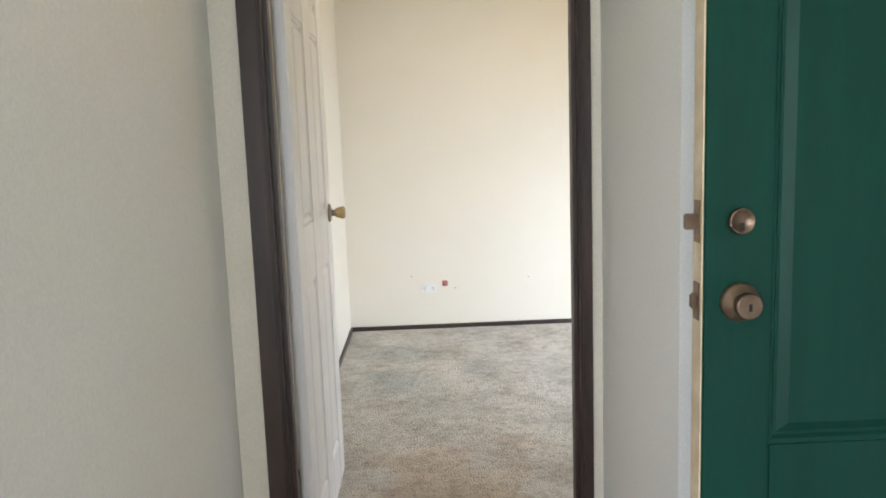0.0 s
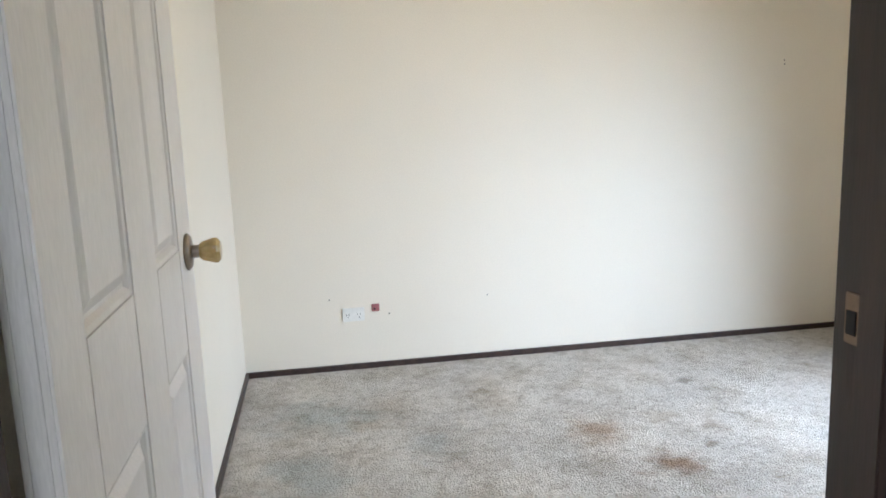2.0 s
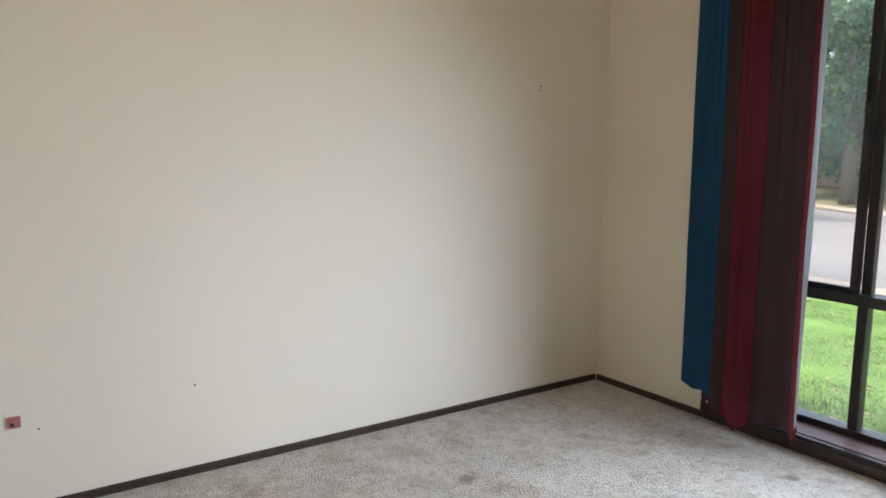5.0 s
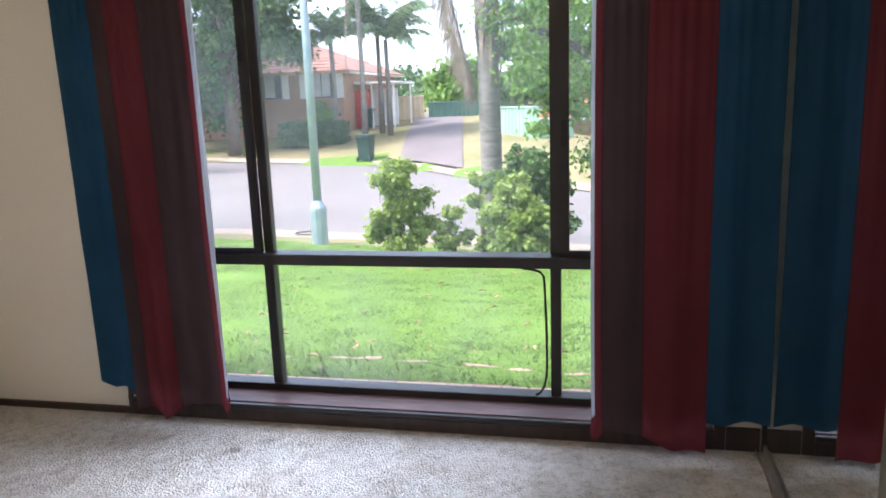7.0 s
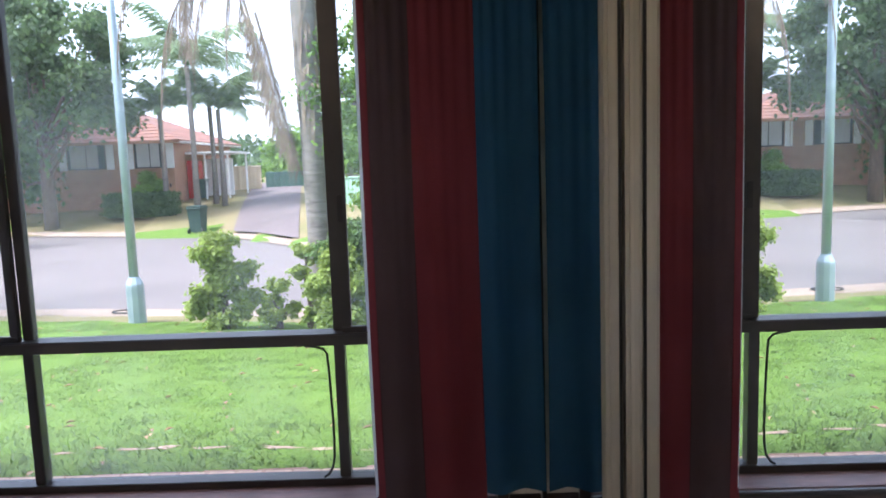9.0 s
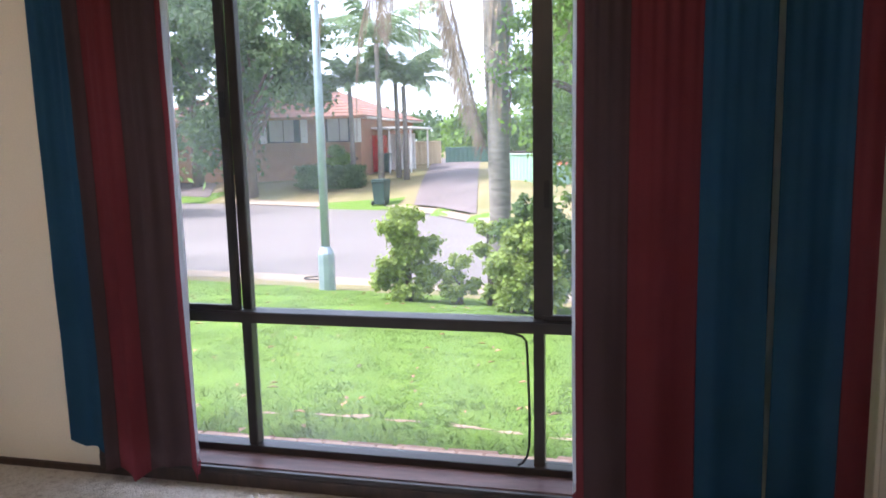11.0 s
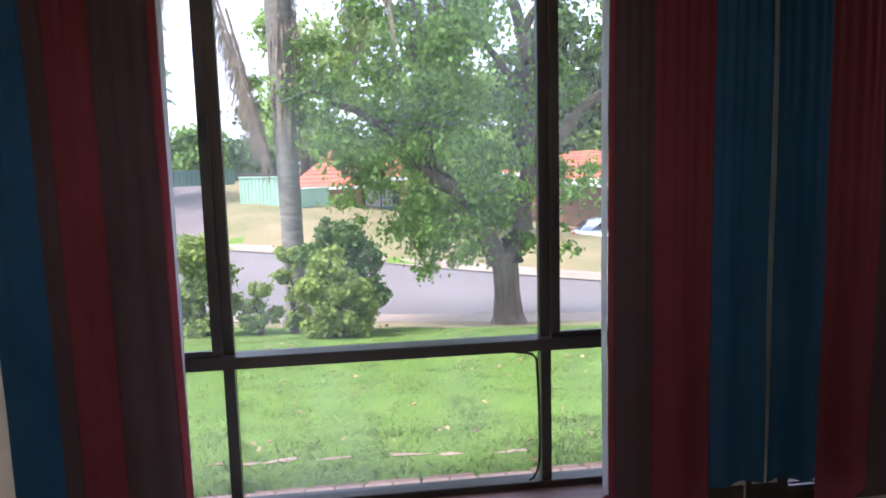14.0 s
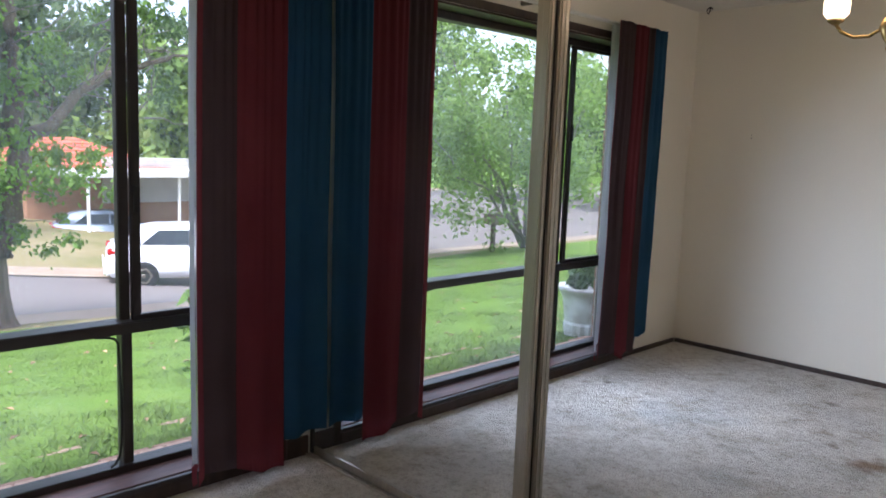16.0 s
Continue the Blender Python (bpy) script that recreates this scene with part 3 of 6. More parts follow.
b = lathe([(0.0215, fy), (0.0215, fy + 0.006), (0.0205, fy + 0.010), (0.018, fy + 0.0105), (0.0175, fy + 0.009)], 24, (lx, 0, 1.18), "y")
db = part("deadbolt", b, OLDBRONZE, front, "round worn brown deadbolt cylinder", True)
part("key_slot", box(lx - 0.0025, lx + 0.0025, fy + 0.0092, fy + 0.0112, 1.166, 1.178), BLACK, db)
b = lathe([(0.033, fy), (0.033, fy + 0.004), (0.030, fy + 0.012), (0.017, fy + 0.015), (0.016, fy + 0.022), (0.0205, fy + 0.028), (0.0215, fy + 0.040), (0.0195, fy + 0.0455), (0.018, fy + 0.0445), (0.008, fy + 0.0446)], 24, (lx, 0, 1.047), "y")
kb = part("door_knob", b, OLDBRONZE, front, "worn round metal knob with keyhole", True)
part("key_slot", box(lx - 0.0025, lx + 0.0025, fy + 0.0448, fy + 0.0462, 1.040, 1.052), BLACK, kb)
part("bolt", box(0.83, 0.855, -0.006, 0.006, 1.167, 1.193, 0.002), OLDBRONZE, front, "steel deadbolt thrown out")
part("latch_plate", box(0.831, 0.8345, -0.013, 0.013, 1.145, 1.215, 0.001), OLDBRONZE, front)
part("latch_plate", box(0.831, 0.8345, -0.013, 0.013, 1.015, 1.079, 0.001), OLDBRONZE, front)
part("latch", box(0.833, 0.844, -0.007, 0.007, 1.034, 1.060, 0.003), OLDBRONZE, front)

# ---- the window ----
win = thing("window_1", "wide dark bronze window with sliding upper sashes", "window", kind="structure")
FX0, FX1 = 0.135, 0.215
fr = part("window_frame", box(FX0, FX1, WY0, WY1, WZ0 - 0.025, WZ0 + 0.018, 0.003), FRAME, win)
for y0, y1, z0, z1 in ((WY0, WY1, WZ1 - 0.05, WZ1, ), (WY0, WY0 + 0.03, WZ0 + 0.018, WZ1 - 0.05), (WY1 - 0.03, WY1, WZ0 + 0.018, WZ1 - 0.05)):
    part("frame_member", box(FX0, FX1, y0, y1, z0, z1, 0.003), FRAME, fr)
TZ = 0.668
part("transom", box(FX0 - 0.02, FX1, WY0 + 0.03, WY1 - 0.03, TZ - 0.026, TZ + 0.018, 0.004), FRAME, win)
for y in MUL:
    part("lower_mullion", box(FX0 + 0.015, FX1 - 0.01, y - 0.02, y + 0.02, WZ0 + 0.018, TZ - 0.026, 0.003), FRAME, win)
# upper mullions and sliding sashes
for y, s, lz in ((MUL[0], 1, 1.50), (MUL[1], -1, 1.15)):
    part("upper_mullion", box(FX0 + 0.03, FX1 - 0.01, y - 0.02 * 1, y + 0.02, TZ + 0.018, WZ1 - 0.05, 0.003), FRAME, win)
    sash = part("sash_stile", box(FX0 + 0.002, FX0 + 0.026, y + s * 0.035 - 0.018, y + s * 0.035 + 0.018, TZ + 0.04, WZ1 - 0.07, 0.003), FRAME, win)
    edge = WY1 - 0.03 if s > 0 else WY0 + 0.03
    ya, yb = sorted((y + s * 0.017, edge))
    part("sash_rail", box(FX0 + 0.002, FX0 + 0.026, ya, yb, TZ + 0.0185, TZ + 0.040, 0.003), FRAME, win)
    part("sash_rail", box(FX0 + 0.002, FX0 + 0.026, ya, yb, WZ1 - 0.07, WZ1 - 0.0505, 0.003), FRAME, win)
    part("latch", box(FX0 - 0.012, FX0 + 0.002, y + s * 0.035 - 0.011, y + s * 0.035 + 0.011, lz - 0.05, lz + 0.05, 0.003), BLACK, sash, "small black sash latch")
# panes
GX = 0.185


def pane(y0, y1, z0, z1, x=GX):
    ob = part("pane", box(x, x + 0.004, y0, y1, z0, z1), GLASS, win)
    ob.visible_shadow = False


for a, b in ((WY0 + 0.03, MUL[1] - 0.02), (MUL[1] + 0.02, MUL[0] - 0.02), (MUL[0] + 0.02, WY1 - 0.03)):
    pane(a, b, WZ0 + 0.018, TZ - 0.026)
pane(MUL[1] + 0.02, MUL[0] - 0.02, TZ + 0.018, WZ1 - 0.05)
pane(WY0 + 0.03, MUL[1] - 0.053, TZ + 0.04, WZ1 - 0.07, FX0 + 0.012)
pane(MUL[0] + 0.053, WY1 - 0.03, TZ + 0.04, WZ1 - 0.07, FX0 + 0.012)
# loose glazing rubber hanging by the lower mullion
pts = [(FX0 - 0.004, MUL[1] + dy, TZ - 0.028 - dz) for dy, dz in ((0.125, 0.0), (0.085, 0.004), (0.058, 0.012), (0.043, 0.032), (0.040, 0.08), (0.037, 0.16), (0.034, 0.26), (0.033, 0.36), (0.035, 0.43), (0.044, 0.475), (0.060, 0.502), (0.078, 0.512))]
part("loose_gasket", tube(pts, 0.005, 8), BLACK, win, "loose black glazing rubber hanging down", True)
# sill and its front board
ws = part("window_sill", box(0.004, FX0 + 0.004, WY0, WY1, 0.076, 0.09, 0.003), SILL, win, "faded reddish timber sill")
part("sill_nosing", box(-0.020, 0.003, WY0 - 0.0, WY1 + 0.02, 0.068, 0.086, 0.003), FRAME, ws)
part("apron", box(-0.014, 0.0105, WY0, WY1 + 0.02, 0.0, 0.064, 0.003), TIMBER, ws)
# lining round the opening
part("reveal_lining", box(0.0, FX0, WY1 - 0.012, WY1 - 0.0005, 0.1005, WZ1, 0.002), TIMBER, win)
part("reveal_lining", box(0.0, FX0, WY0 + 0.0005, WY0 + 0.012, 0.1005, WZ1, 0.002), TIMBER, win)
part("reveal_lining", box(0.0, FX0, WY0 + 0.013, WY1 - 0.013, WZ1 - 0.012, WZ1 - 0.0005, 0.002), TIMBER, win)
for y0, y1, z0, z1 in ((WY0 - 0.04, WY0, 0.0, WZ1 + 0.045), (WY1, WY1 + 0.04, 0.098, WZ1 + 0.045), (WY0, WY1, WZ1, WZ1 + 0.045)):
    part("architrave", box(-0.012, -0.0005, y0, y1, z0, z1, 0.003), TIMBER, win)

part("architrave_foot", box(-0.012, -0.0005, WY1 + 0.021, WY1 + 0.04, 0.043, 0.0975), TIMBER, win)

# ---- sliding mirror doors of the wardrobe ----
WX0, WX1, WXM = -2.33, 0.0, -1.25
war = thing("wardrobe_track", "aluminium sliding track on the carpet", "wardrobe track", (WX0, YM, 0))
part("bottom_track", box(0, WX1 - WX0 - 0.002, -0.070, 0.020, 0.0, 0.010, 0.002), ALU, war)
for yy in (-0.066, -0.026, 0.016):
    part("track_rib", box(0, WX1 - WX0 - 0.002, yy - 0.003, yy + 0.002, 0.0102, 0.020, 0.001), ALU, war)
top = thing("wardrobe_head_track", "aluminium head track above the mirror doors", "wardrobe track", (WX0, YM, 2.07))
part("fascia", box(0, WX1 - WX0 - 0.002, 0.016, 0.024, 0.0, 0.05, 0.002), ALU, top)
part("channel", box(0, WX1 - WX0 - 0.002, -0.07, 0.0155, 0.03, 0.05), ALU, top)


def mirror_door(x0, x1, yface, label, end=0.058):
    d = thing("mirror_door", label, "wardrobe door", (x0, yface, 0.021), "sliding mirror doors")
    w, h = x1 - x0, 2.055
    part("mirror_glass", box(0.018, w - 0.018, -0.006, 0.0, 0.03, h - 0.03), MIRROR, d, "clear silvered mirror")
    part("backing", box(0.01, w - 0.01, -0.014, -0.0065, 0.01, h - 0.01), WHITEP, d)
    part("bottom_rail", box(0.03, w - 0.03, -0.016, 0.006, 0.0, 0.035, 0.002), ALU, d)
    part("top_rail", box(0.03, w - 0.03, -0.016, 0.006, h - 0.035, h, 0.002), ALU, d)
    if end < 0.05:
        # black strip drawn for the shaded gap between the two doors
        part("brush_seal", box(-0.0025, -0.0005, -0.016, -0.010, 0.0, h), BLACK, d, "black strip standing in for shade in the gap along the stile")
        part("end_stile", box(w - end, w, -0.018, 0.008, 0.0, h, 0.003), FRAME, d, "thin dark end stile")
    for a in (0.0, w - 0.052)[:2 if end > 0.05 else 1]:
        st = part("stile", box(a, a + 0.052, -0.018, 0.012, 0.0, h, 0.005), ALU, d, "brushed pale gold aluminium stile")
        for e, g in ((0.005, 0.0155), (0.014, 0.0145), (0.022, 0.0140), (0.031, 0.0140), (0.039, 0.0145), (0.047, 0.0155)):
            part("stile_lip", box(a + e - 0.0025, a + e + 0.0025, 0.0122, g, 0.0, h, 0.0012), ALU, st)
    return d


mirror_door(-1.226, WX1 - 0.013, YM - 0.008, "full-height mirror wardrobe door by the window", 0.02)
mirror_door(WX0 + 0.004, -1.186, YM - 0.044, "full-height mirror wardrobe door in the rear track")


# ---- curtains ----
def cloth(name, y0, y1, mat, zt, hem, xmid, depth, pitch, parent, label="", seed=0.0):
    """One vertical stripe of a hanging curtain, pleated at its head and broad-folded below; hem: heights of its lower edge, evenly spaced."""
    n = max(6, int(abs(y1 - y0) / 0.005))
    rows = 34
    bm = bmesh.new()
    grid = []
    steps = [k / (len(hem) - 1) for k in range(len(hem))]
    for j in range(rows + 1):
        v = j / rows
        line = []
        for k in range(n + 1):
            u = k / n
            y = y0 + (y1 - y0) * u
            z = zt + (float(np.interp(u, steps, hem)) - zt) * v
            a = 2 * math.pi * y / pitch + seed + 1.1 * noise.noise((y * 4, v * 0.9, seed)) + 0.5 * v
            amp = depth * (0.55 + 0.45 * v ** 0.8) * (1.0 + 0.6 * noise.noise((y * 6, 1.3, seed)))
            pleat = 0.009 * (1 - v) ** 2.2
            x = xmid - amp * math.sin(a) - pleat * math.sin(2 * math.pi * y / 0.042 + seed)
            x -= 0.010 * noise.noise((y * 5, z * 1.6, seed + 4)) + 0.003 * noise.noise((y * 16, z * 5.0, seed + 9))
            yy = y + 0.2 * amp * math.cos(a) + 0.010 * math.sin(2.3 * v + seed) * v
            line.append(bm.verts.new((x, yy, z)))
        grid.append(line)
    for p, q in zip(grid, grid[1:]):
        for k in range(n):
            bm.faces.new((p[k], p[k + 1], q[k + 1], q[k]))
    bmesh.ops.solidify(bm, geom=list(bm.faces), thickness=0.0018)
    return part(name, bm, mat, parent, label, True)


ZT = 2.13
rod = thing("curtain_rod", "white curtain rod on brackets above the window", "curtain rod", (-0.075, -1.9, ZT + 0.03))
part("rod", tube([(0, -1.28, 0), (0, 1.25, 0)], 0.011, 10), WHITEPAINT, rod, "", True)
for y in (-1.15, 0.0, 1.18):
    part("bracket", box(0.0, 0.0745, y - 0.008, y + 0.008, -0.016, 0.016, 0.003), STEEL, rod)
part("finial", lathe([(0.011, 0), (0.016, 0.008), (0.014, 0.022), (0.004, 0.028)], 12, (0, 1.25, 0), "y"), STEEL, rod, "", True)

lc = thing("curtain", "blue, maroon and crimson striped lined curtain drawn aside", "curtain", (0, 0, 0), "curtains at the window")
PL, PR = 0.15, 0.17
cloth("blue_stripe", -0.645, -0.801, BLUE, ZT + 0.045, (0.205, 0.172, 0.178, 0.165), -0.120, 0.015, PL, lc, "teal blue stripe", 2.6)
cloth("maroon_stripe", -0.800, -0.852, MAROON, ZT + 0.045, (0.088, 0.100), -0.120, 0.015, PL, lc, "blackish maroon stripe", 2.6)
cloth("red_stripe", -0.851, -0.988, RED, ZT + 0.045, (0.100, 0.072, 0.052, 0.072, 0.095), -0.120, 0.015, PL, lc, "crimson stripe", 2.6)
cloth("maroon_stripe", -0.987, -1.160, MAROON, ZT + 0.045, (0.095, 0.122, 0.128, 0.120), -0.120, 0.014, PL, lc, "blackish maroon stripe", 2.6)
cloth("red_edge", -1.159, -1.188, RED, ZT + 0.045, (0.118, 0.070), -0.120, 0.013, PL, lc, "crimson border", 2.6)
cloth("lining", -0.70, -1.186, LINING, ZT + 0.03, (0.25, 0.18), -0.066, 0.008, PL, lc, "white lining")
cloth("lining_edge", -1.189, -1.203, LINING, ZT + 0.03, (0.15, 0.13), -0.088, 0.004, PL, lc, "white lining turned forward")
cloth("hem_edge", -1.189, -1.204, RED, 0.15, (0.085, 0.09), -0.092, 0.004, PL, lc, "crimson hem")

rc = thing("curtain", "blue, maroon and crimson striped lined curtain beside the mirror", "curtain", (0, 0, 0), "curtains at the window")
cloth("lining", -2.655, -3.17, LINING, ZT + 0.03, (0.17, 0.22), -0.066, 0.008, PR, rc, "white lining", 1.0)
cloth("lining_edge", -2.618, -2.640, LINING, ZT + 0.03, (0.14, 0.15), -0.088, 0.004, PR, rc, "white lining turned forward", 1.0)
cloth("hem_edge", -2.620, -2.640, RED, 0.15, (0.06, 0.07), -0.092, 0.004, PR, rc, "crimson hem", 1.0)
cloth("red_edge", -2.632, -2.655, RED, ZT + 0.045, (0.062, 0.095), -0.122, 0.012, PR, rc, "crimson border", 1.0)
cloth("maroon_stripe", -2.654, -2.796, MAROON, ZT + 0.045, (0.108, 0.112, 0.092), -0.122, 0.014, PR, rc, "blackish maroon stripe", 1.0)
cloth("red_stripe", -2.795, -3.006, RED, ZT + 0.045, (0.090, 0.072, 0.055, 0.050, 0.046), -0.122, 0.014, PR, rc, "crimson stripe", 1.0)
cloth("blue_stripe", -3.005, -3.211, BLUE, ZT + 0.045, (0.158, 0.160, 0.168, 0.166), -0.122, 0.014, PR, rc, "teal blue stripe", 1.0)

# ---- power point, cover plate, nail holes ----
op = thing("power_outlet", "white double power point low on the wall", "power outlet", (-2.869, 0, 0.309))
part("plate", box(-0.058, 0.058, -0.010, -0.0005, -0.036, 0.036, 0.003), WHITEP, op)
for sx in (-0.029, 0.029):
    part("switch", box(sx - 0.02 * (1 if sx > 0 else -1) - 0.008 + (0.026 if sx > 0 else -0.026), sx - 0.02 * (1 if sx > 0 else -1) + 0.008 + (0.026 if sx > 0 else -0.026), -0.014, -0.0105, 0.012, 0.030, 0.001), WHITEP, op)
    for dx, dz, r in ((-0.007, 0.002, 25), (0.007, 0.002, -25), (0, -0.014, 0)):
        b = box(-0.0013, 0.0013, -0.0112, -0.0098, -0.005, 0.005)
        bmesh.ops.rotate(b, cent=(0, 0, 0), matrix=Euler((0, radians(r), 0)).to_matrix(), verts=b.verts)
        bmesh.ops.translate(b, vec=(sx + dx, 0, dz), verts=b.verts)
        part("socket_slot", b, BLACK, op)
pk = thing("wall_plate", "small faded pink square cable plate", "wall plate", (-2.752, 0, 0.338))
part("plate", box(-0.020, 0.020, -0.007, -0.0005, -0.020, 0.020, 0.002), PINKP, pk)
part("cable_hole", lathe([(0.006, -0.009), (0.006, -0.007)], 10, (-0.006, 0, -0.006), "y"), BLACK, pk)
for x, z in ((-0.455, 1.545), (-0.455, 1.525), (-2.99, 0.395), (-2.68, 0.30), (-2.15, 0.36)):
    nh = part("nail_hole", lathe([(0.004, -0.0015), (0.003, -0.0003)], 8, (x, 0, z), "y"), BLACK)
    tagged(nh, "small dark nail hole in the plaster", "nail hole", "nail holes in the wall")
hook = thing("ceiling_hook", "small dark metal hook in the ceiling corner", "hook", (-0.16, -0.16, ZC))
pts = [(0, 0, 0), (0, 0, -0.03)] + [(0.022 * math.sin(a), 0, -0.05 - 0.022 * math.cos(a) + 0.022) for a in (0.4, 1.0, 1.6, 2.2, 2.8, 3.6, 4.2)]
part("hook_wire", tube(pts, 0.004, 8), FRAME, hook, "", True)

# ---- chandelier ----
ch = thing("chandelier", "brass three-arm ceiling light with frosted glass shades", "ceiling light", (-1.72, -1.72, ZC))
part("canopy", lathe([(0.065, -0.002), (0.06, -0.02), (0.02, -0.035)], 20), BRASS, ch, "", True)
part("rod", tube([(0, 0, -0.03), (0, 0, -0.42)], 0.008, 10), BRASS, ch, "", True)
part("hub", lathe([(0.012, -0.41), (0.035, -0.44), (0.045, -0.47), (0.03, -0.51), (0.012, -0.54), (0.016, -0.555), (0.004, -0.57)], 20), BRASS, ch, "", True)
for k in range(3):
    a = radians(120 * k)
    c, s = math.cos(a), math.sin(a)
    arm = part("arm", tube([(c * r, s * r, z) for r, z in ((0.03, -0.47), (0.08, -0.50), (0.14, -0.50), (0.19, -0.475), (0.215, -0.44))], 0.007, 8), BRASS, ch, "curved brass arm", True)
    part("cup", lathe([(0.012, -0.445), (0.034, -0.43), (0.034, -0.422)], 16, (c * 0.215, s * 0.215, 0)), BRASS, arm, "", True)
    part("shade", lathe([(0.030, -0.421), (0.050, -0.40), (0.052, -0.355), (0.046, -0.33), (0.056, -0.305)], 20, (c * 0.215, s * 0.215, 0)), FROST, ch, "frosted white glass shade", True)
    bd = bpy.data.lights.new("bulb", "POINT")
    bd.energy, bd.color, bd.shadow_soft_size = 1.1, (1.0, 0.74, 0.46), 0.09
    new("bulb", bd).location = (-1.72 + c * 0.215, -1.72 + s * 0.215, ZC - 0.26)


# ---- the ground outside ----
def near_edge(y):
    """Where the lawn ends and the road begins."""
    return float(np.interp(y, (-40, -12, -6, -3.2, 0, 4, 8, 14, 40), (6.0, 7.0, 7.7, 8.2, 8.8, 9.5, 9.9, 9.8, 8.5)))


def far_edge(y):
    return float(np.interp(y, (-40, -14, -7, -3, 0, 2, 4.5, 7, 16, 40), (13.5, 15.5, 16.3, 17.2, 18.6, 20.4, 23.8, 25.7, 29, 38)))


def road_z(x, y):
    drop = 0.10 * min(max(-(y + 0.5), 0.0), 22.0) * min(max((x - 7.0) / 6.0, 0.0), 1.0)
    return -1.02 - drop


def ground_z(x, y):
    a, b = near_edge(y), far_edge(y)
    if x <= a:
        u = min(max((x - 0.3) / (a - 0.3), 0), 1)
        return -0.06 + (road_z(a, y) + 0.12 + 0.06) * (u ** 1.15)
    if x < b:
        return road_z(x, y) - 0.25
    d = x - b
    return road_z(b, y) + 0.12 + 1.3 * (1 - math.exp(-d / 7.0)) * min(max((y + 8) / 10, 0.35), 1) + 0.004 * d


def noisy(x, y):
    return 0.02 * noise.noise((x * 0.9, y * 0.9, 0)) + 0.012 * noise.noise((x * 3.1, y * 3.1, 5))


def axis_steps(lo, hi, fine_lo, fine_hi, fine, coarse):
    out = list(np.arange(fine_lo, fine_hi, fine))
    x, s = fine_hi, fine
    while x < hi:
        out.append(x)
        s = min(s * 1.25, coarse)
        x += s
    out.append(hi)
    x, s = fine_lo, fine
    while x > lo:
        s = min(s * 1.25, coarse)
        x -= s
        out.append(x)
    return sorted(out)


gx = [-60, -30, -12, -4, 0.0, 0.25] + [v for v in axis_steps(0.3, 400, 0.4, 12, 0.22, 12) if v > 0.28]
gy = axis_steps(-400, 400, -8, 9, 0.3, 12)
verts, faces, idx = [], [], []
for x in gx:
    for y in gy:
        if x < 0.3:
            z = -0.35
        else:
            z = ground_z(x, y) + noisy(x, y)
        verts.append((float(x), float(y), float(z)))
ny = len(gy)
for i in range(len(gx) - 1):
    for j in range(ny - 1):
        faces.append((i * ny + j, (i + 1) * ny + j, (i + 1) * ny + j + 1, i * ny + j + 1))
        cx, cy = (gx[i] + gx[i + 1]) / 2, (gy[j] + gy[j + 1]) / 2
        dry = (cx > far_edge(cy) and cy < 30) or (near_edge(cy) - 1.0 < cx < near_edge(cy) + 1)
        idx.append(1 if dry else 0)
tagged(poly_mesh("ground", verts, faces, GRASS, smooth=True, mats=[GRASS, DRYGRASS], index=idx), "mown green lawn running down to the street", "lawn", kind="structure")

# road surface
verts, faces = [], []
ys = axis_steps(-60, 60, -14, 20, 0.5, 3)
for y in ys:
    a, b = near_edge(y) + 0.1, far_edge(y) - 0.1
    for k in range(13):
        x = a + (b - a) * k / 12
        verts.append((x, float(y), road_z(x, y) + 0.05 * math.sin(math.pi * k / 12)))
for j in range(len(ys) - 1):
    for k in range(12):
        faces.append((j * 13 + k, j * 13 + k + 1, (j + 1) * 13 + k + 1, (j + 1) * 13 + k))
tagged(poly_mesh("road", verts, faces, ASPHALT, smooth=True), "pale grey worn asphalt turning circle", "road", kind="structure")


def kerb(name, fn, side, apron=0.4):
    verts, faces = [], []
    prof = ((apron * side, 0.035), (0.02 * side, 0.03), (-0.10 * side, 0.12), (-0.42 * side, 0.15), (-0.46 * side, -0.1))
    for y in ys:
        x = fn(y)
        for dx, dz in prof:
            verts.append((x + dx, float(y), road_z(x, y) + dz))
    m = len(prof)
    for j in range(len(ys) - 1):
        for k in range(m - 1):
            faces.append((j * m + k, j * m + k + 1, (j + 1) * m + k + 1, (j + 1) * m + k))
    tagged(poly_mesh(name, verts, faces, CONCRETE), "pale sandy concrete rolled kerb", "kerb", kind="structure")


kerb("kerb_near", near_edge, 1, 1.0)
kerb("kerb_far", far_edge, -1)

# brown driveways on the far side
def driveway(a0, b0, a1, b1, reach, label):
    """A paved strip from the far kerb (between a0 and b0 along the street) back to x = reach (between a1 and b1)."""
    verts, faces = [], []
    for k in range(25):
        u = k / 24
        for q in range(7):
            w = q / 6
            y = (a0 + (b0 - a0) * w) * (1 - u) + (a1 + (b1 - a1) * w) * u
            x = (far_edge(a0 + (b0 - a0) * w) + 0.40) * (1 - u) + reach * u
            verts.append((x, y, ground_z(max(x, far_edge(y) + 0.02), y) + 0.03))
    for k in range(24):
        for q in range(6):
            faces.append((k * 7 + q, k * 7 + q + 1, (k + 1) * 7 + q + 1, (k + 1) * 7 + q))
    return tagged(poly_mesh("driveway", verts, faces, PAVING, smooth=True), label, "driveway", kind="structure")


driveway(5.5, 2.3, 12.2, 9.0, 54, "dark brown paved driveway rising from the street")
driveway(21.5, 17.0, 25.5, 24.6, 46, "dark brown paved driveway beside the brick house")

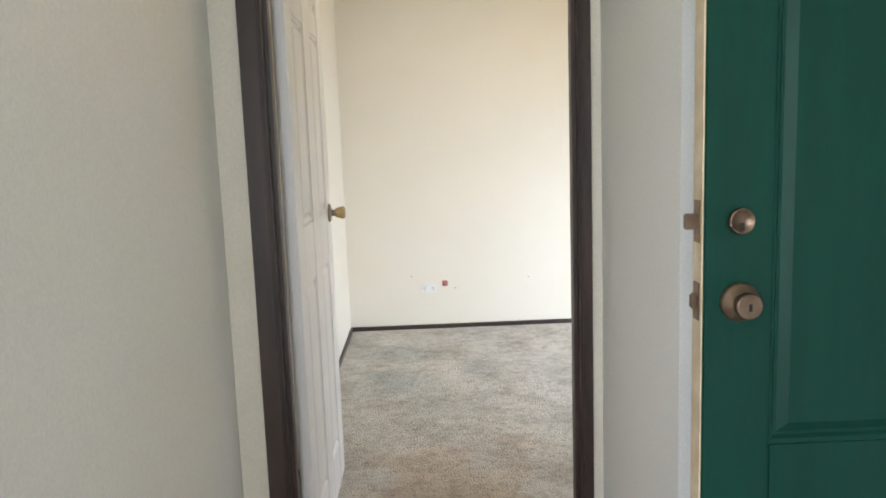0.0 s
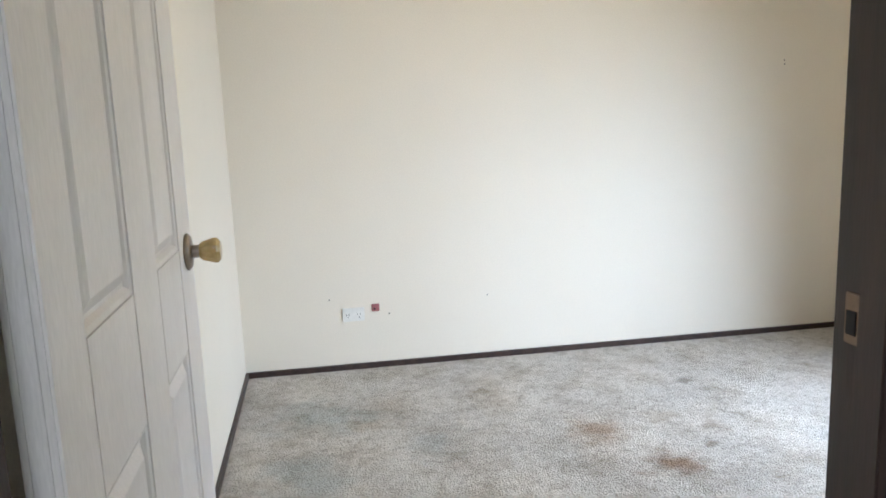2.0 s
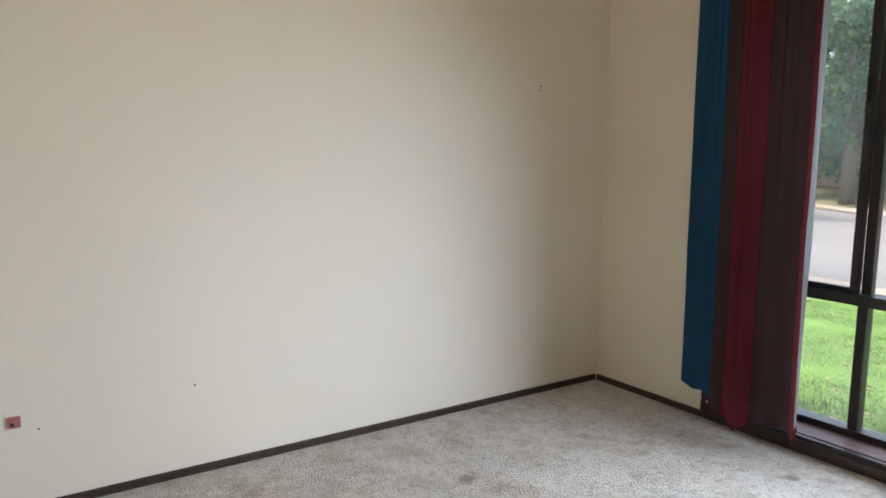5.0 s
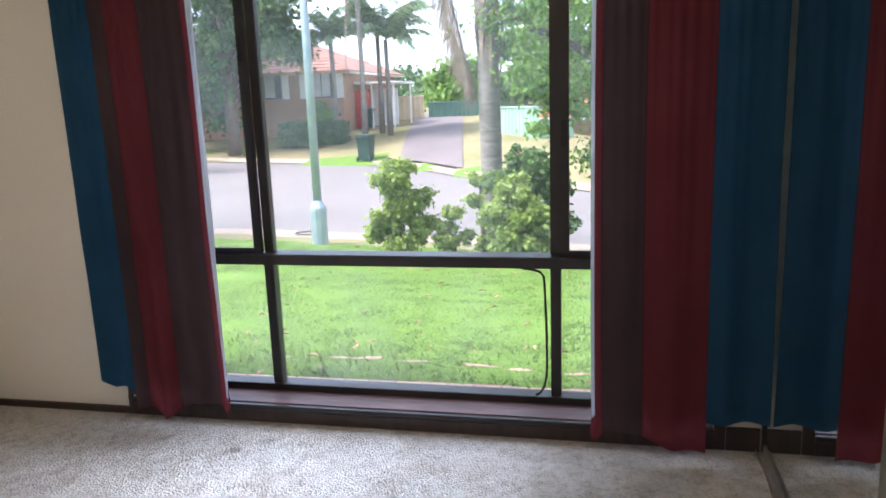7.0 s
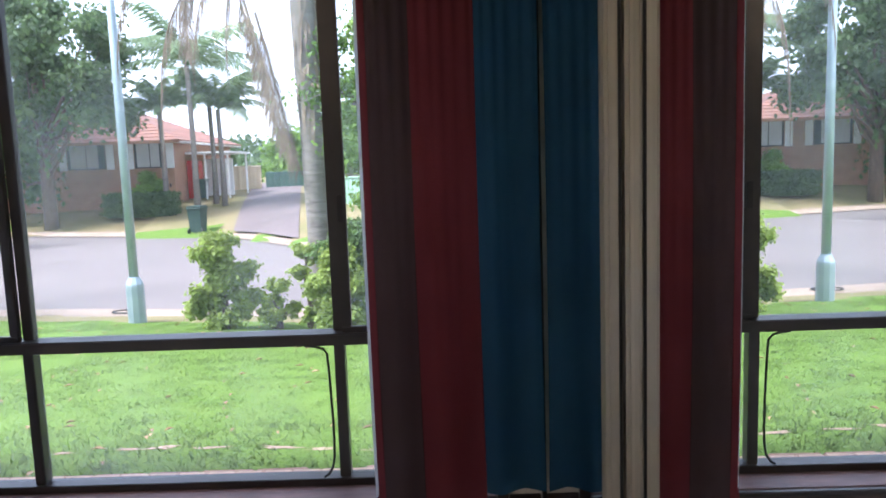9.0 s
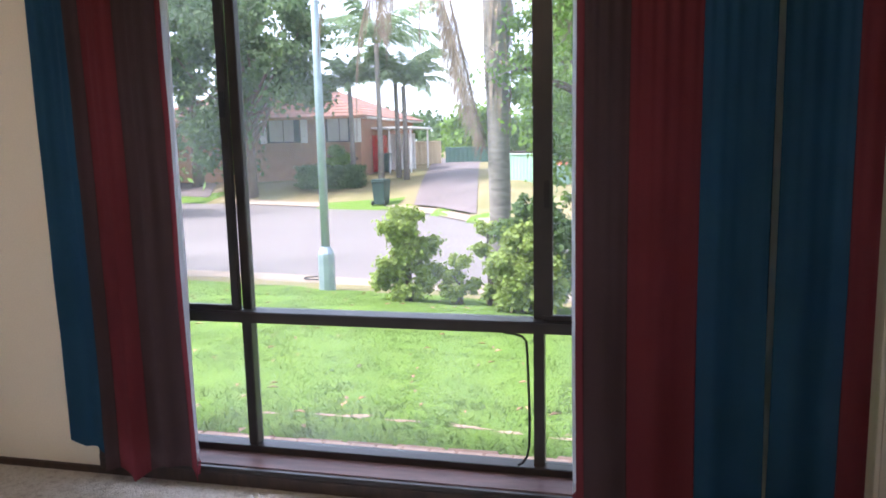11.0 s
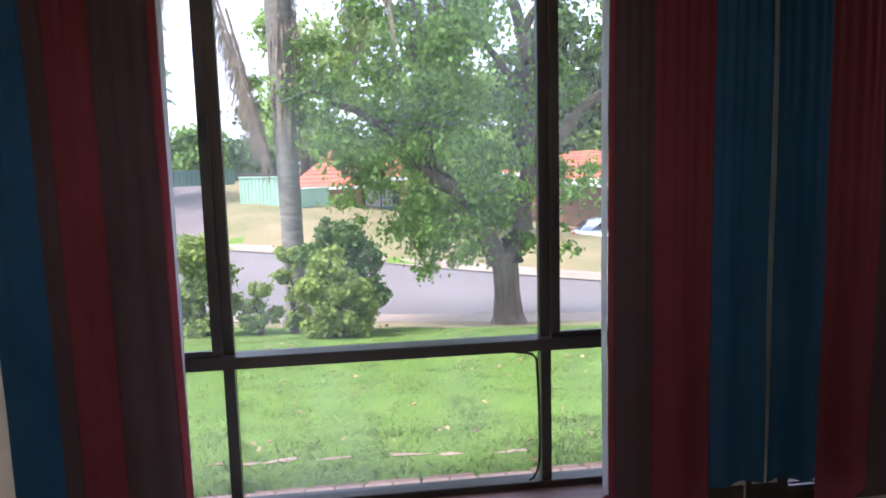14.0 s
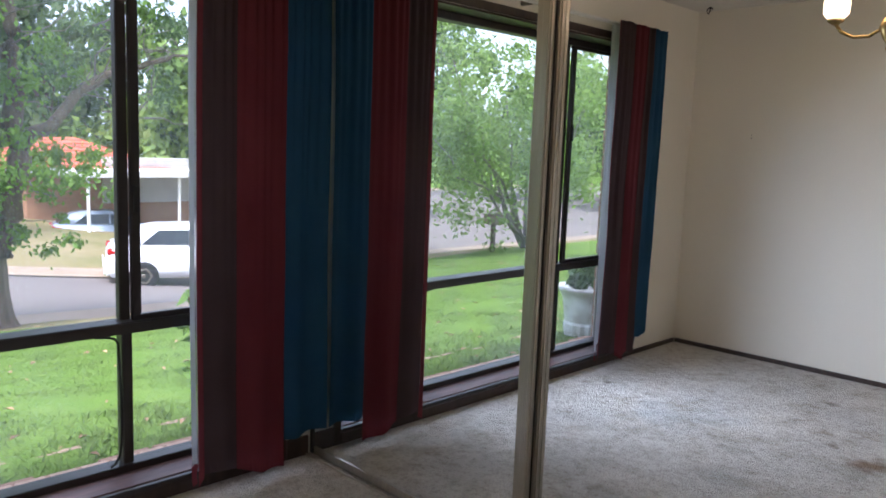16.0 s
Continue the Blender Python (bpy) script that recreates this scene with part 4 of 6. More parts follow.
# ---- lamp post ----
px, py = 8.05, 1.78
pz = ground_z(px, py)
lp = thing("street_lamp", "tall grey galvanised steel lamp post with wide base", "lamp post", (px, py, pz))
part("base", lathe([(0.125, -0.1), (0.125, 0.52), (0.12, 0.56), (0.075, 0.66)], 10), GALV, lp, "wider octagonal base section")
part("pole", tube([(0, 0, 0.64), (0, 0, 3.0), (0, 0, 7.5)], [0.066, 0.06, 0.045], 12), GALV, lp, "", True)
part("arm", tube([(0, 0, 7.45), (0.3, 0, 7.7), (1.1, 0, 7.8)], 0.03, 8), GALV, lp, "", True)
part("lamp_head", box(0.9, 1.5, -0.1, 0.1, 7.74, 7.86, 0.03), GALV, lp)


# ---- planting ----
rng = np.random.default_rng(7)


def leaf_cloud(name, clumps, per, size, mat, parent=None, label="", long=1.6, hang=0.0, shell=0.55, squash=0.8, soft=0.0):
    """Many small leaves in clumps (x, y, z, radius)."""
    cs = np.array(clumps, float)
    w = cs[:, 3] ** 2
    count = np.maximum((per * len(cs) * w / w.sum()).astype(int), 8)
    cen = np.repeat(cs, count, axis=0)
    n = len(cen)
    d = rng.normal(size=(n, 3))
    d /= np.linalg.norm(d, axis=1)[:, None]
    rad = cen[:, 3] * (shell + (1 - shell) * rng.random(n)) * (0.75 + 0.35 * rng.random(n))
    if soft:
        rad = cen[:, 3] * np.abs(rng.normal(size=n)) * soft
    pos = cen[:, :3] + d * rad[:, None] * np.array((1, 1, squash))
    nor = d + rng.normal(size=(n, 3)) * 0.7 + np.array((0, 0, 0.5))
    nor /= np.linalg.norm(nor, axis=1)[:, None]
    t = np.cross(nor, rng.normal(size=(n, 3)))
    t[:, 2] -= hang
    t /= np.linalg.norm(t, axis=1)[:, None] + 1e-9
    b = np.cross(nor, t)
    s = size * (0.65 + 0.7 * rng.random(n))[:, None]
    p0, p2 = pos - t * s * long / 2, pos + t * s * long / 2
    p1, p3 = pos + b * s / 2 + nor * s * 0.12, pos - b * s / 2 + nor * s * 0.12
    verts = np.stack([p0, p1, p2, p3], 1).reshape(-1, 3)
    k = np.arange(n) * 4
    faces = np.concatenate([np.stack([k, k + 1, k + 2], 1), np.stack([k, k + 2, k + 3], 1)])
    return poly_mesh(name, verts.tolist(), faces.tolist(), mat, parent, label)


def wander(a, b, steps, wob, seed):
    """A crooked line from a to b."""
    r = random.Random(seed)
    a, b = Vector(a), Vector(b)
    out = []
    for k in range(steps + 1):
        u = k / steps
        j = wob * math.sin(math.pi * u) if 0 < k < steps else 0
        out.append(a.lerp(b, u) + Vector((r.uniform(-j, j), r.uniform(-j, j), r.uniform(-j, j) * 0.6)))
    return out


def limb(a, b, r0, r1, parent, seed, wob=0.15, mat=None, name="limb", steps=6):
    pts = wander(a, b, steps, wob, seed)
    bm = tube(pts, [r0 + (r1 - r0) * k / steps for k in range(steps + 1)], 8)
    return part(name, bm, mat or BARK, parent, "", True), pts


# street tree with a forked trunk
tx, ty = 7.75, -3.86
tz = ground_z(tx, ty)
tree = thing("tree", "leafy street tree with forked rough brown trunk", "tree", (tx, ty, tz))
zs = [-0.2 + 0.06 * k for k in range(21)]
bm = tube([(0, 0.05 * max(z, 0), z) for z in zs], [0.168 + 0.20 * math.exp(-max(z + 0.1, 0) / 0.12) + 0.05 * max(0, (z - 0.6)) for z in zs], 22)
for v in bm.verts:
    a = math.atan2(v.co.y, v.co.x)
    d = 0.030 * noise.noise((math.cos(a) * 3.0, math.sin(a) * 3.0, v.co.z * 1.6)) + 0.022 * noise.noise((math.cos(a) * 9, math.sin(a) * 9, v.co.z * 3.0)) + 0.014 * math.sin(7 * a + 2.5 * v.co.z)
    v.co.x += d * math.cos(a)
    v.co.y += d * math.sin(a)
part("trunk", bm, BARK, tree, "rough flaking bark", True)
tips = []
for k, (a, b, r0, r1) in enumerate((
        ((0, 0.12, 0.85), (0.1, 0.55, 1.75), 0.17, 0.11), ((0.1, 0.55, 1.75), (0.1, 1.6, 2.75), 0.11, 0.06), ((0.1, 1.6, 2.75), (0.0, 2.9, 3.35), 0.06, 0.025),
        ((0, -0.05, 0.9), (0.0, -0.35, 2.2), 0.19, 0.14), ((0.0, -0.35, 2.2), (0.2, -0.3, 4.0), 0.14, 0.09), ((0.2, -0.3, 4.0), (-0.2, 0.5, 6.0), 0.09, 0.04),
        ((0.0, -0.35, 2.2), (0.0, -1.4, 3.2), 0.10, 0.05), ((0.0, -1.4, 3.2), (0.2, -2.7, 3.6), 0.05, 0.02), ((0.2, -0.3, 3.3), (0.8, 0.9, 4.6), 0.07, 0.03),
        ((0.1, 1.0, 2.2), (-0.3, 1.3, 4.0), 0.06, 0.025), ((0.2, -0.3, 4.0), (0.3, -1.6, 5.6), 0.07, 0.03), ((0.1, 0.55, 1.75), (0.9, 1.2, 2.6), 0.05, 0.02))):
    ob, pts = limb(a, b, r0, r1, tree, 30 + k)
    tips += pts[2:]
r = random.Random(5)
cl = []
for y, z, s in ((0.9, 2.6, 0.62), (1.5, 2.2, 0.5), (0.4, 2.1, 0.55), (0.9, 1.7, 0.42), (1.3, 3.2, 0.7), (2.1, 2.9, 0.5), (0.2, 3.1, 0.6), (0.6, 3.8, 0.8), (1.6, 4.0, 0.7),
                (0.0, 4.6, 0.8), (-0.7, 3.4, 0.4), (1.0, 5.0, 0.9), (-0.4, 5.8, 0.9), (0.6, 1.35, 0.42), (0.2, 1.5, 0.42), (0.9, 1.45, 0.42), (1.3, 1.75, 0.42), (1.0, 1.05, 0.3), (0.45, 1.75, 0.45), (1.7, 2.6, 0.5), (-0.5, 1.5, 0.38), (-0.9, 1.9, 0.42), (1.9, 4.9, 0.8),
                (2.3, 3.7, 0.45), (1.9, 1.9, 0.42), (1.6, 1.5, 0.36), (2.2, 2.4, 0.46), (1.3, 1.2, 0.28), (2.6, 3.1, 0.45), (-1.6, 4.4, 0.6), (1.15, 1.25, 0.22), (-0.75, 1.15, 0.22), (0.75, 2.9, 0.6), (0.1, 2.5, 0.5), (-0.3, 1.9, 0.42)):
    for q in range(5):
        cl.append((0.1 + r.uniform(-0.75, 0.75), y + r.uniform(-0.42, 0.42), z + r.uniform(-0.36, 0.36), s * r.uniform(0.35, 0.62)))
leaf_cloud("crown", cl, 290, 0.050, LEAF, tree, "bright green broad leaves", hang=0.6, soft=0.85)
cl2 = [(0.6 + r.uniform(-0.8, 0.8), y + r.uniform(-0.5, 0.5), z + r.uniform(-0.4, 0.4), r.uniform(0.2, 0.45)) for y, z in ((-1.5, 3.2), (-2.2, 3.8), (-2.6, 3.2), (-1.2, 4.4), (-2.0, 5.2), (-3.0, 4.6)) for q in range(5)]
leaf_cloud("sparse_crown", cl2, 70, 0.05, DARKLEAF, tree, "thin dull foliage", hang=0.6, shell=0.2)
# bare twigs
bm = bmesh.new()
for k in range(46):
    b0 = tips[r.randrange(len(tips))]
    e = b0 + Vector((r.uniform(-0.7, 0.7), r.uniform(-1.0, 0.8), r.uniform(-0.2, 0.9)))
    tube(wander(b0, e, 4, 0.12, 200 + k), [0.014, 0.011, 0.009, 0.006, 0.004], 5, bm)
for k in range(26):
    b0 = Vector((0.3 + r.uniform(-0.4, 0.4), -1.2 + r.uniform(-1.2, 0.4), 2.8 + r.uniform(-0.2, 1.2)))
    e = b0 + Vector((r.uniform(-0.5, 0.5), r.uniform(-1.1, 0.3), r.uniform(-0.1, 0.9)))
    tube(wander(b0, e, 4, 0.15, 300 + k), [0.016, 0.012, 0.009, 0.006, 0.004], 5, bm)
tagged(part("twigs", bm, PALMBARK, tree, "bare grey twigs", True), kind="stuff")


def frond(bm, root, direction, length, droop, leaflet, pairs=34, width=0.028, hang=0.9, seed=0, across=None):
    """A feather palm frond: an arching rib and two rows of hanging leaflets."""
    q = random.Random(seed)
    d = Vector(direction).normalized()
    flat = Vector((d.x, d.y, 0))
    flat = flat.normalized() if flat.length > 0.05 else Vector((1, 0, 0))
    side = flat.cross(Vector((0, 0, 1)))
    if across:
        side = Vector(across).normalized()
    p = Vector(root)
    step = length / pairs
    pts = [p.copy()]
    for k in range(pairs):
        d = (d + Vector((0, 0, -droop * step * (0.4 + 1.6 * k / pairs)))).normalized()
        p = p + d * step
        pts.append(p.copy())
        u = k / pairs
        if u < 0.12:
            continue
        ln = leaflet * (0.55 + 0.45 * math.sin(math.pi * min(1, u * 1.1))) * q.uniform(0.8, 1.15)
        for s in (-1, 1):
            o = (side * s * (1.0 - 0.5 * hang) + d * 0.55 + Vector((0, 0, -hang)) + Vector((q.uniform(-0.15, 0.15), q.uniform(-0.15, 0.15), q.uniform(-0.2, 0.2)))).normalized()
            e = p + o * ln
            mid = p + o * ln * 0.5 + Vector((0, 0, 0.04 * ln))
            wv = d * width * 0.5
            a, b = bm.verts.new(p - wv), bm.verts.new(p + wv)
            c, f = bm.verts.new(mid + wv * 0.9), bm.verts.new(mid - wv * 0.9)
            g = bm.verts.new(e + Vector((0, 0, -0.12 * ln)))
            bm.faces.new((a, b, c, f))
            bm.faces.new((f, c, g))
    tube(pts[::2], [0.022 * (1 - 0.85 * k / len(pts[::2])) for k in range(len(pts[::2]))], 5, bm)


# near palm with dead hanging fronds
nx, ny = 7.95, -0.92
nz = ground_z(nx, ny)
palm = thing("palm_tree", "tall grey-trunked palm with dead brown hanging fronds", "palm tree", (nx, ny, nz))
rings = [(0, 0, -0.2)] + [(0.01 * math.sin(k), 0.012 * k * 0.2, 0.2 + k * 0.17) for k in range(34)]
bm = tube(rings, [0.26, 0.20] + [0.148 + (0.004 if k % 2 else 0.0) + (0.022 if k > 17 else 0) for k in range(33)], 14)
part("trunk", bm, PALMBARK, palm, "smooth grey ringed trunk", True)
bm = bmesh.new()
for k in range(150):
    a, z = r.uniform(0, 6.28), r.uniform(2.7, 5.6)
    c, s = math.cos(a), math.sin(a)
    rr = 0.165
    ln = r.uniform(0.25, 0.8)
    w = r.uniform(0.01, 0.035)
    o = Vector((c * rr, s * rr, z))
    t = Vector((-s, c, 0)) * w
    vs = [bm.verts.new(o - t), bm.verts.new(o + t), bm.verts.new(o + t * 0.8 + Vector((c * 0.05, s * 0.05, -ln * 0.5))), bm.verts.new(o - t * 0.8 + Vector((c * 0.05, s * 0.05, -ln * 0.5))), bm.verts.new(o + Vector((c * 0.03, s * 0.03, -ln)))]
    bm.faces.new(vs[:4])
    bm.faces.new((vs[3], vs[2], vs[4]))
part("fibre", bm, DEADFROND, palm, "shaggy dry fibre round the upper trunk")
for k, (dirn, ln, dr, rz) in enumerate((((-0.15, 1.0, 0.3), 3.9, 1.25, 4.9), ((-0.3, 0.8, 0.55), 3.6, 0.95, 5.0), ((0.2, -1.0, 0.5), 2.9, 1.1, 4.9), ((-0.8, -0.7, 0.5), 3.0, 1.1, 5.0), ((-0.6, 0.35, 0.2), 2.6, 1.5, 5.0), ((0.5, 0.9, 0.5), 3.2, 1.0, 5.1))):
    bm = bmesh.new()
    frond(bm, (dirn[0] * 0.2, dirn[1] * 0.2, rz), dirn, ln, dr, 0.46, 90, 0.026, 1.7, 50 + k)
    part("dead_frond", bm, DEADFROND, palm, "dry brown drooping frond")
# dead fronds hanging close along the trunk
for k, (y0, z0, dy, ln) in enumerate(((0.86, 4.55, -0.27, 2.4), (0.95, 4.7, -0.26, 2.3), (1.62, 5.0, 0.02, 1.3), (-0.85, 5.0, -0.10, 1.4), (-2.2, 5.2, -0.05, 1.25), (0.74, 4.3, -0.24, 2.2), (-2.0, 5.1, -0.08, 1.1))):
    bm = bmesh.new()
    frond(bm, (-0.12 + 0.05 * k, y0, z0), (-0.03, dy, -1.0), ln, 0.05, 0.46, 130, 0.020, 0.95, 77 + k, (0.35 - 0.1 * k, 0.9, 0.15))
    part("dead_frond", bm, DEADFROND, palm, "dry brown drooping frond")
for k in range(12):
    a = k * 2.4
    bm = bmesh.new()
    frond(bm, (0, 0, 5.8), (math.cos(a), math.sin(a), 0.9), 2.8, 0.5, 0.6, 30, 0.03, 0.7, 80 + k)
    part("green_frond", bm, PALMLEAF, palm)


def far_palm(x, y, h, size, seed, z=None):
    z = ground_z(x, y) if z is None else z
    p = thing("palm_tree", "slender feather palm in the neighbour's front yard", "palm tree", (x, y, z), "palms across the street")
    part("trunk", tube([(0, 0, -0.3), (0.03, 0, h * 0.5), (0, 0.04, h)], [0.15, 0.11, 0.10], 10), PALMBARK, p, "", True)
    q = random.Random(seed)
    for k in range(20):
        a = k * 2.39996 + seed
        bm = bmesh.new()
        frond(bm, (0, 0, h), (math.cos(a), math.sin(a), q.uniform(0.3, 2.2)), size * q.uniform(0.85, 1.1), 1.15 / size, size * 0.25, 40, 0.07, 0.5, seed * 31 + k)
        part("frond", bm, PALMLEAF, p)


far_palm(32, 7.95, 4.3, 2.6, 3)
far_palm(30, 8.5, 6.2, 3.5, 8)
far_palm(33, 8.65, 4.6, 2.5, 12)
far_palm(31.5, 10.4, 4.5, 2.0, 21)


def shrub(label, x, y, clumps, per, size, mat, stems=True):
    z = ground_z(x, y)
    s = thing("shrub", label, "shrub", (x, y, z), "shrubs by the palm")
    if stems:
        bm = bmesh.new()
        for k, c in enumerate(clumps):
            tube(wander((0.03 * (k % 3), 0.03 * (k % 2), -0.05), (c[0], c[1], c[2]), 5, 0.06, 400 + k), [0.03, 0.026, 0.022, 0.018, 0.014, 0.008], 6, bm)
        part("stems", bm, BARK, s, "twisted woody stems", True)
    q = random.Random(int(x * 100))
    sub = []
    for cx, cy, cz, cr in clumps:
        cr *= 0.86
        for k in range(12):
            d = Vector((q.uniform(-1, 1), q.uniform(-1, 1), q.uniform(-0.8, 1))).normalized() * cr * q.uniform(0.35, 1.0)
            sub.append((cx + d.x, cy + d.y, cz + d.z * 0.85, cr * q.uniform(0.22, 0.48)))
    leaf_cloud("foliage", sub, int(per * 1.35), size, mat, s, "small glossy leaves in rounded pads", long=1.5, soft=0.62)
    return s


shrub("yellow-green clipped shrub with stacked rounded pads", 6.95, 0.14, [(0, 0, 1.10, 0.30), (0, 0.08, 0.92, 0.33), (0.1, -0.05, 0.72, 0.33), (0, 0.22, 0.45, 0.30), (0.05, -0.2, 0.38, 0.30), (0, 0.38, 0.25, 0.22), (0, -0.05, 0.15, 0.3)], 230, 0.042, SHRUBLEAF)
shrub("low straggly variegated shrub", 6.9, -0.55, [(0, 0, 0.55, 0.16), (0.05, 0.08, 0.35, 0.18), (0, -0.1, 0.2, 0.2), (0, 0.12, 0.15, 0.18)], 90, 0.036, SHRUBLEAF)
shrub("straggly stemmed shrub at the palm's foot", 6.95, -0.98, [(0, 0.05, 0.98, 0.2), (0, 0.12, 0.72, 0.17), (0.05, -0.02, 0.5, 0.15), (0, 0.0, 0.2, 0.18)], 90, 0.038, SHRUBLEAF)
shrub("bright yellow-green rounded shrub", 6.35, -1.42, [(0, 0, 0.86, 0.28), (0, 0.15, 0.62, 0.3), (0, -0.18, 0.62, 0.3), (-0.1, 0, 0.40, 0.34), (0, -0.36, 0.40, 0.22), (0, 0.1, 0.15, 0.3), (0, -0.3, 0.12, 0.26)], 260, 0.042, SHRUBLEAF)
shrub("tall dark green shrub behind the bright one", 6.9, -1.50, [(0, 0.0, 1.26, 0.28), (0, -0.2, 1.08, 0.34), (0, 0.18, 1.05, 0.32), (0.05, -0.40, 0.86, 0.32), (0, 0.1, 0.85, 0.3), (0, -0.5, 0.5, 0.3), (0, -0.2, 0.3, 0.4)], 250, 0.045, MIDLEAF)


def big_tree(label, x, y, h, spread, per, size, mat, seed, group="background trees", z=None, trunk=0.25, clumps=None):
    z = ground_z(x, y) if z is None else z
    t = thing("tree", label, "tree", (x, y, z), group)
    part("trunk", tube([(0, 0, -0.4), (0.1, 0.05, h * 0.3), (0.0, 0.2, h * 0.75)], [trunk * 1.3, trunk, trunk * 0.35], 9), BARK, t, "", True)
    q = random.Random(seed)
    cl = []
    for k in range(26):
        a, u = q.uniform(0, 6.28), q.random()
        rr = spread * math.sqrt(q.random()) * (0.55 + 0.45 * math.sin(math.pi * min(1, u + 0.15)))
        cl.append((rr * math.cos(a), rr * math.sin(a), h * (0.22 + 0.75 * u), spread * q.uniform(0.18, 0.34)))
    cl = clumps or cl
    bm = bmesh.new()
    for k in range(0, len(cl), 3):
        c = cl[k]
        tube(wander((0, 0.05, h * q.uniform(0.2, 0.5)), c[:3], 4, 0.2, seed * 50 + k), [trunk * 0.35, trunk * 0.28, trunk * 0.2, trunk * 0.12, 0.02], 5, bm)
    part("limbs", bm, BARK, t, "", True)
    leaf_cloud("crown", cl, per, size, mat, t, "", soft=0.8, hang=0.4)
    return t


q = random.Random(2)
dense = []
for k in range(90):
    dy = q.uniform(-3.4, 3.6)
    low = 4.2 if dy < -0.3 else 1.4
    dense.append((q.uniform(-1.8, 1.8), dy, q.uniform(low, 9.3 - 0.12 * dy * dy), q.uniform(0.45, 0.85)))
big_tree("dense dark tree beside the brick house", 29.5, 14.6, 8.5, 3.4, 300, 0.17, DARKLEAF, 2, clumps=dense)
big_tree("dense dark tree beside the brick house", 33.0, 19.5, 11, 4.0, 260, 0.32, DARKLEAF, 3)
big_tree("broad round green tree behind the fences", 52, 8.9, 3.4, 2.2, 220, 0.30, LEAF, 4)
big_tree("broad round green tree behind the fences", 56, 4.0, 5.2, 3.6, 200, 0.34, DARKLEAF, 5)
big_tree("tall gum tree behind the red roof", 40, 0.8, 9, 3.4, 260, 0.26, FEATHER, 6)
big_tree("tall gum tree behind the red roof", 43, -7, 12, 5.0, 260, 0.34, DARKLEAF, 7)
big_tree("tall gum tree behind the red roof", 42, -15, 12, 5.5, 260, 0.36, DARKLEAF, 8)
big_tree("tall gum tree behind the carport", 39, -24, 11, 5.5, 260, 0.36, DARKLEAF, 9)
big_tree("tall gum tree behind the red roof", 40, -19, 10, 4.5, 260, 0.34, FEATHER, 18)
big_tree("leafy tree across the road", 24, -5.2, 6.0, 2.3, 240, 0.16, FEATHER, 10)
big_tree("leafy tree at the end of the street", 21, 17.8, 8.5, 3.6, 260, 0.2, MIDLEAF, 17)
big_tree("leafy tree at the end of the street", 16, 31, 7, 4.2, 240, 0.24, DARKLEAF, 11)
big_tree("leafy tree at the end of the street", 8, 38, 8, 5.0, 240, 0.28, FEATHER, 13)
big_tree("leafy tree at the end of the street", 26, 34, 9, 5.0, 240, 0.3, DARKLEAF, 14)

# feathery tree near the letterbox
ft = thing("tree", "slender multi-stemmed tree with pale feathery foliage", "tree", (8.7, 9.3, ground_z(8.7, 9.3)))
cl = []
q = random.Random(9)
for k in range(7):
    a = k * 0.9
    e = (2.6 * math.cos(a) * q.uniform(0.4, 1), 2.8 * math.sin(a) * q.uniform(0.4, 1), q.uniform(2.6, 5.2))
    ob, pts = limb((0.05 * math.cos(a), 0.05 * math.sin(a), -0.05), e, 0.05, 0.012, ft, 500 + k, 0.18, PALMBARK, "stem")
    for p in pts[3:]:
        for m in range(4):
            cl.append((p.x + q.uniform(-0.8, 0.8), p.y + q.uniform(-0.8, 0.8), p.z + q.uniform(-0.4, 0.6), q.uniform(0.35, 0.7)))
for k, e in enumerate(((-0.4, -3.6, 2.5), (-0.2, -2.9, 4.1), (0.3, -2.4, 3.0))):
    ob, pts = limb((0, -0.1 * k, 0.2), e, 0.045, 0.01, ft, 520 + k, 0.22, PALMBARK, "stem")
    for p in pts[3:]:
        for m in range(6):
            cl.append((p.x + q.uniform(-0.8, 0.8), p.y + q.uniform(-0.9, 0.8), p.z + q.uniform(-1.3, 0.8), q.uniform(0.25, 0.55)))
leaf_cloud("foliage", cl, 130, 0.05, FEATHER, ft, "pale feathery leaves", long=2.6, soft=0.9)

# distant wooded rise
r2 = np.random.default_rng(3)
cl = [(float(90 + 25 * r2.random()), float(y + 3 * r2.normal()), float(0.5 + 3.5 * r2.random()), float(2.0 + 2.2 * r2.random())) for y in np.arange(-70, 75, 1.9)]
cl += [(float(160 + 30 * r2.random()), float(y + 3 * r2.normal()), float(3 + 4 * r2.random()), float(3.0 + 3 * r2.random())) for y in np.arange(-120, 130, 4.0)]
tagged(leaf_cloud("far_trees", cl, 110, 0.9, DARKLEAF), "hazy dark green band of distant trees", "trees", kind="stuff")
r2 = np.random.default_rng(4)
cl = [(float(x + 3 * r2.normal()), float(62 + 14 * r2.random()), float(0.5 + 4 * r2.random()), float(2.2 + 2.4 * r2.random())) for x in np.arange(-20, 90, 2.2)]
cl += [(float(x + 3 * r2.normal()), float(-60 - 14 * r2.random()), float(-1 + 5 * r2.random()), float(2.2 + 2.4 * r2.random())) for x in np.arange(0, 90, 2.2)]
tagged(leaf_cloud("far_trees", cl, 110, 0.7, DARKLEAF), "dark green trees closing the street's ends", "trees", kind="stuff")


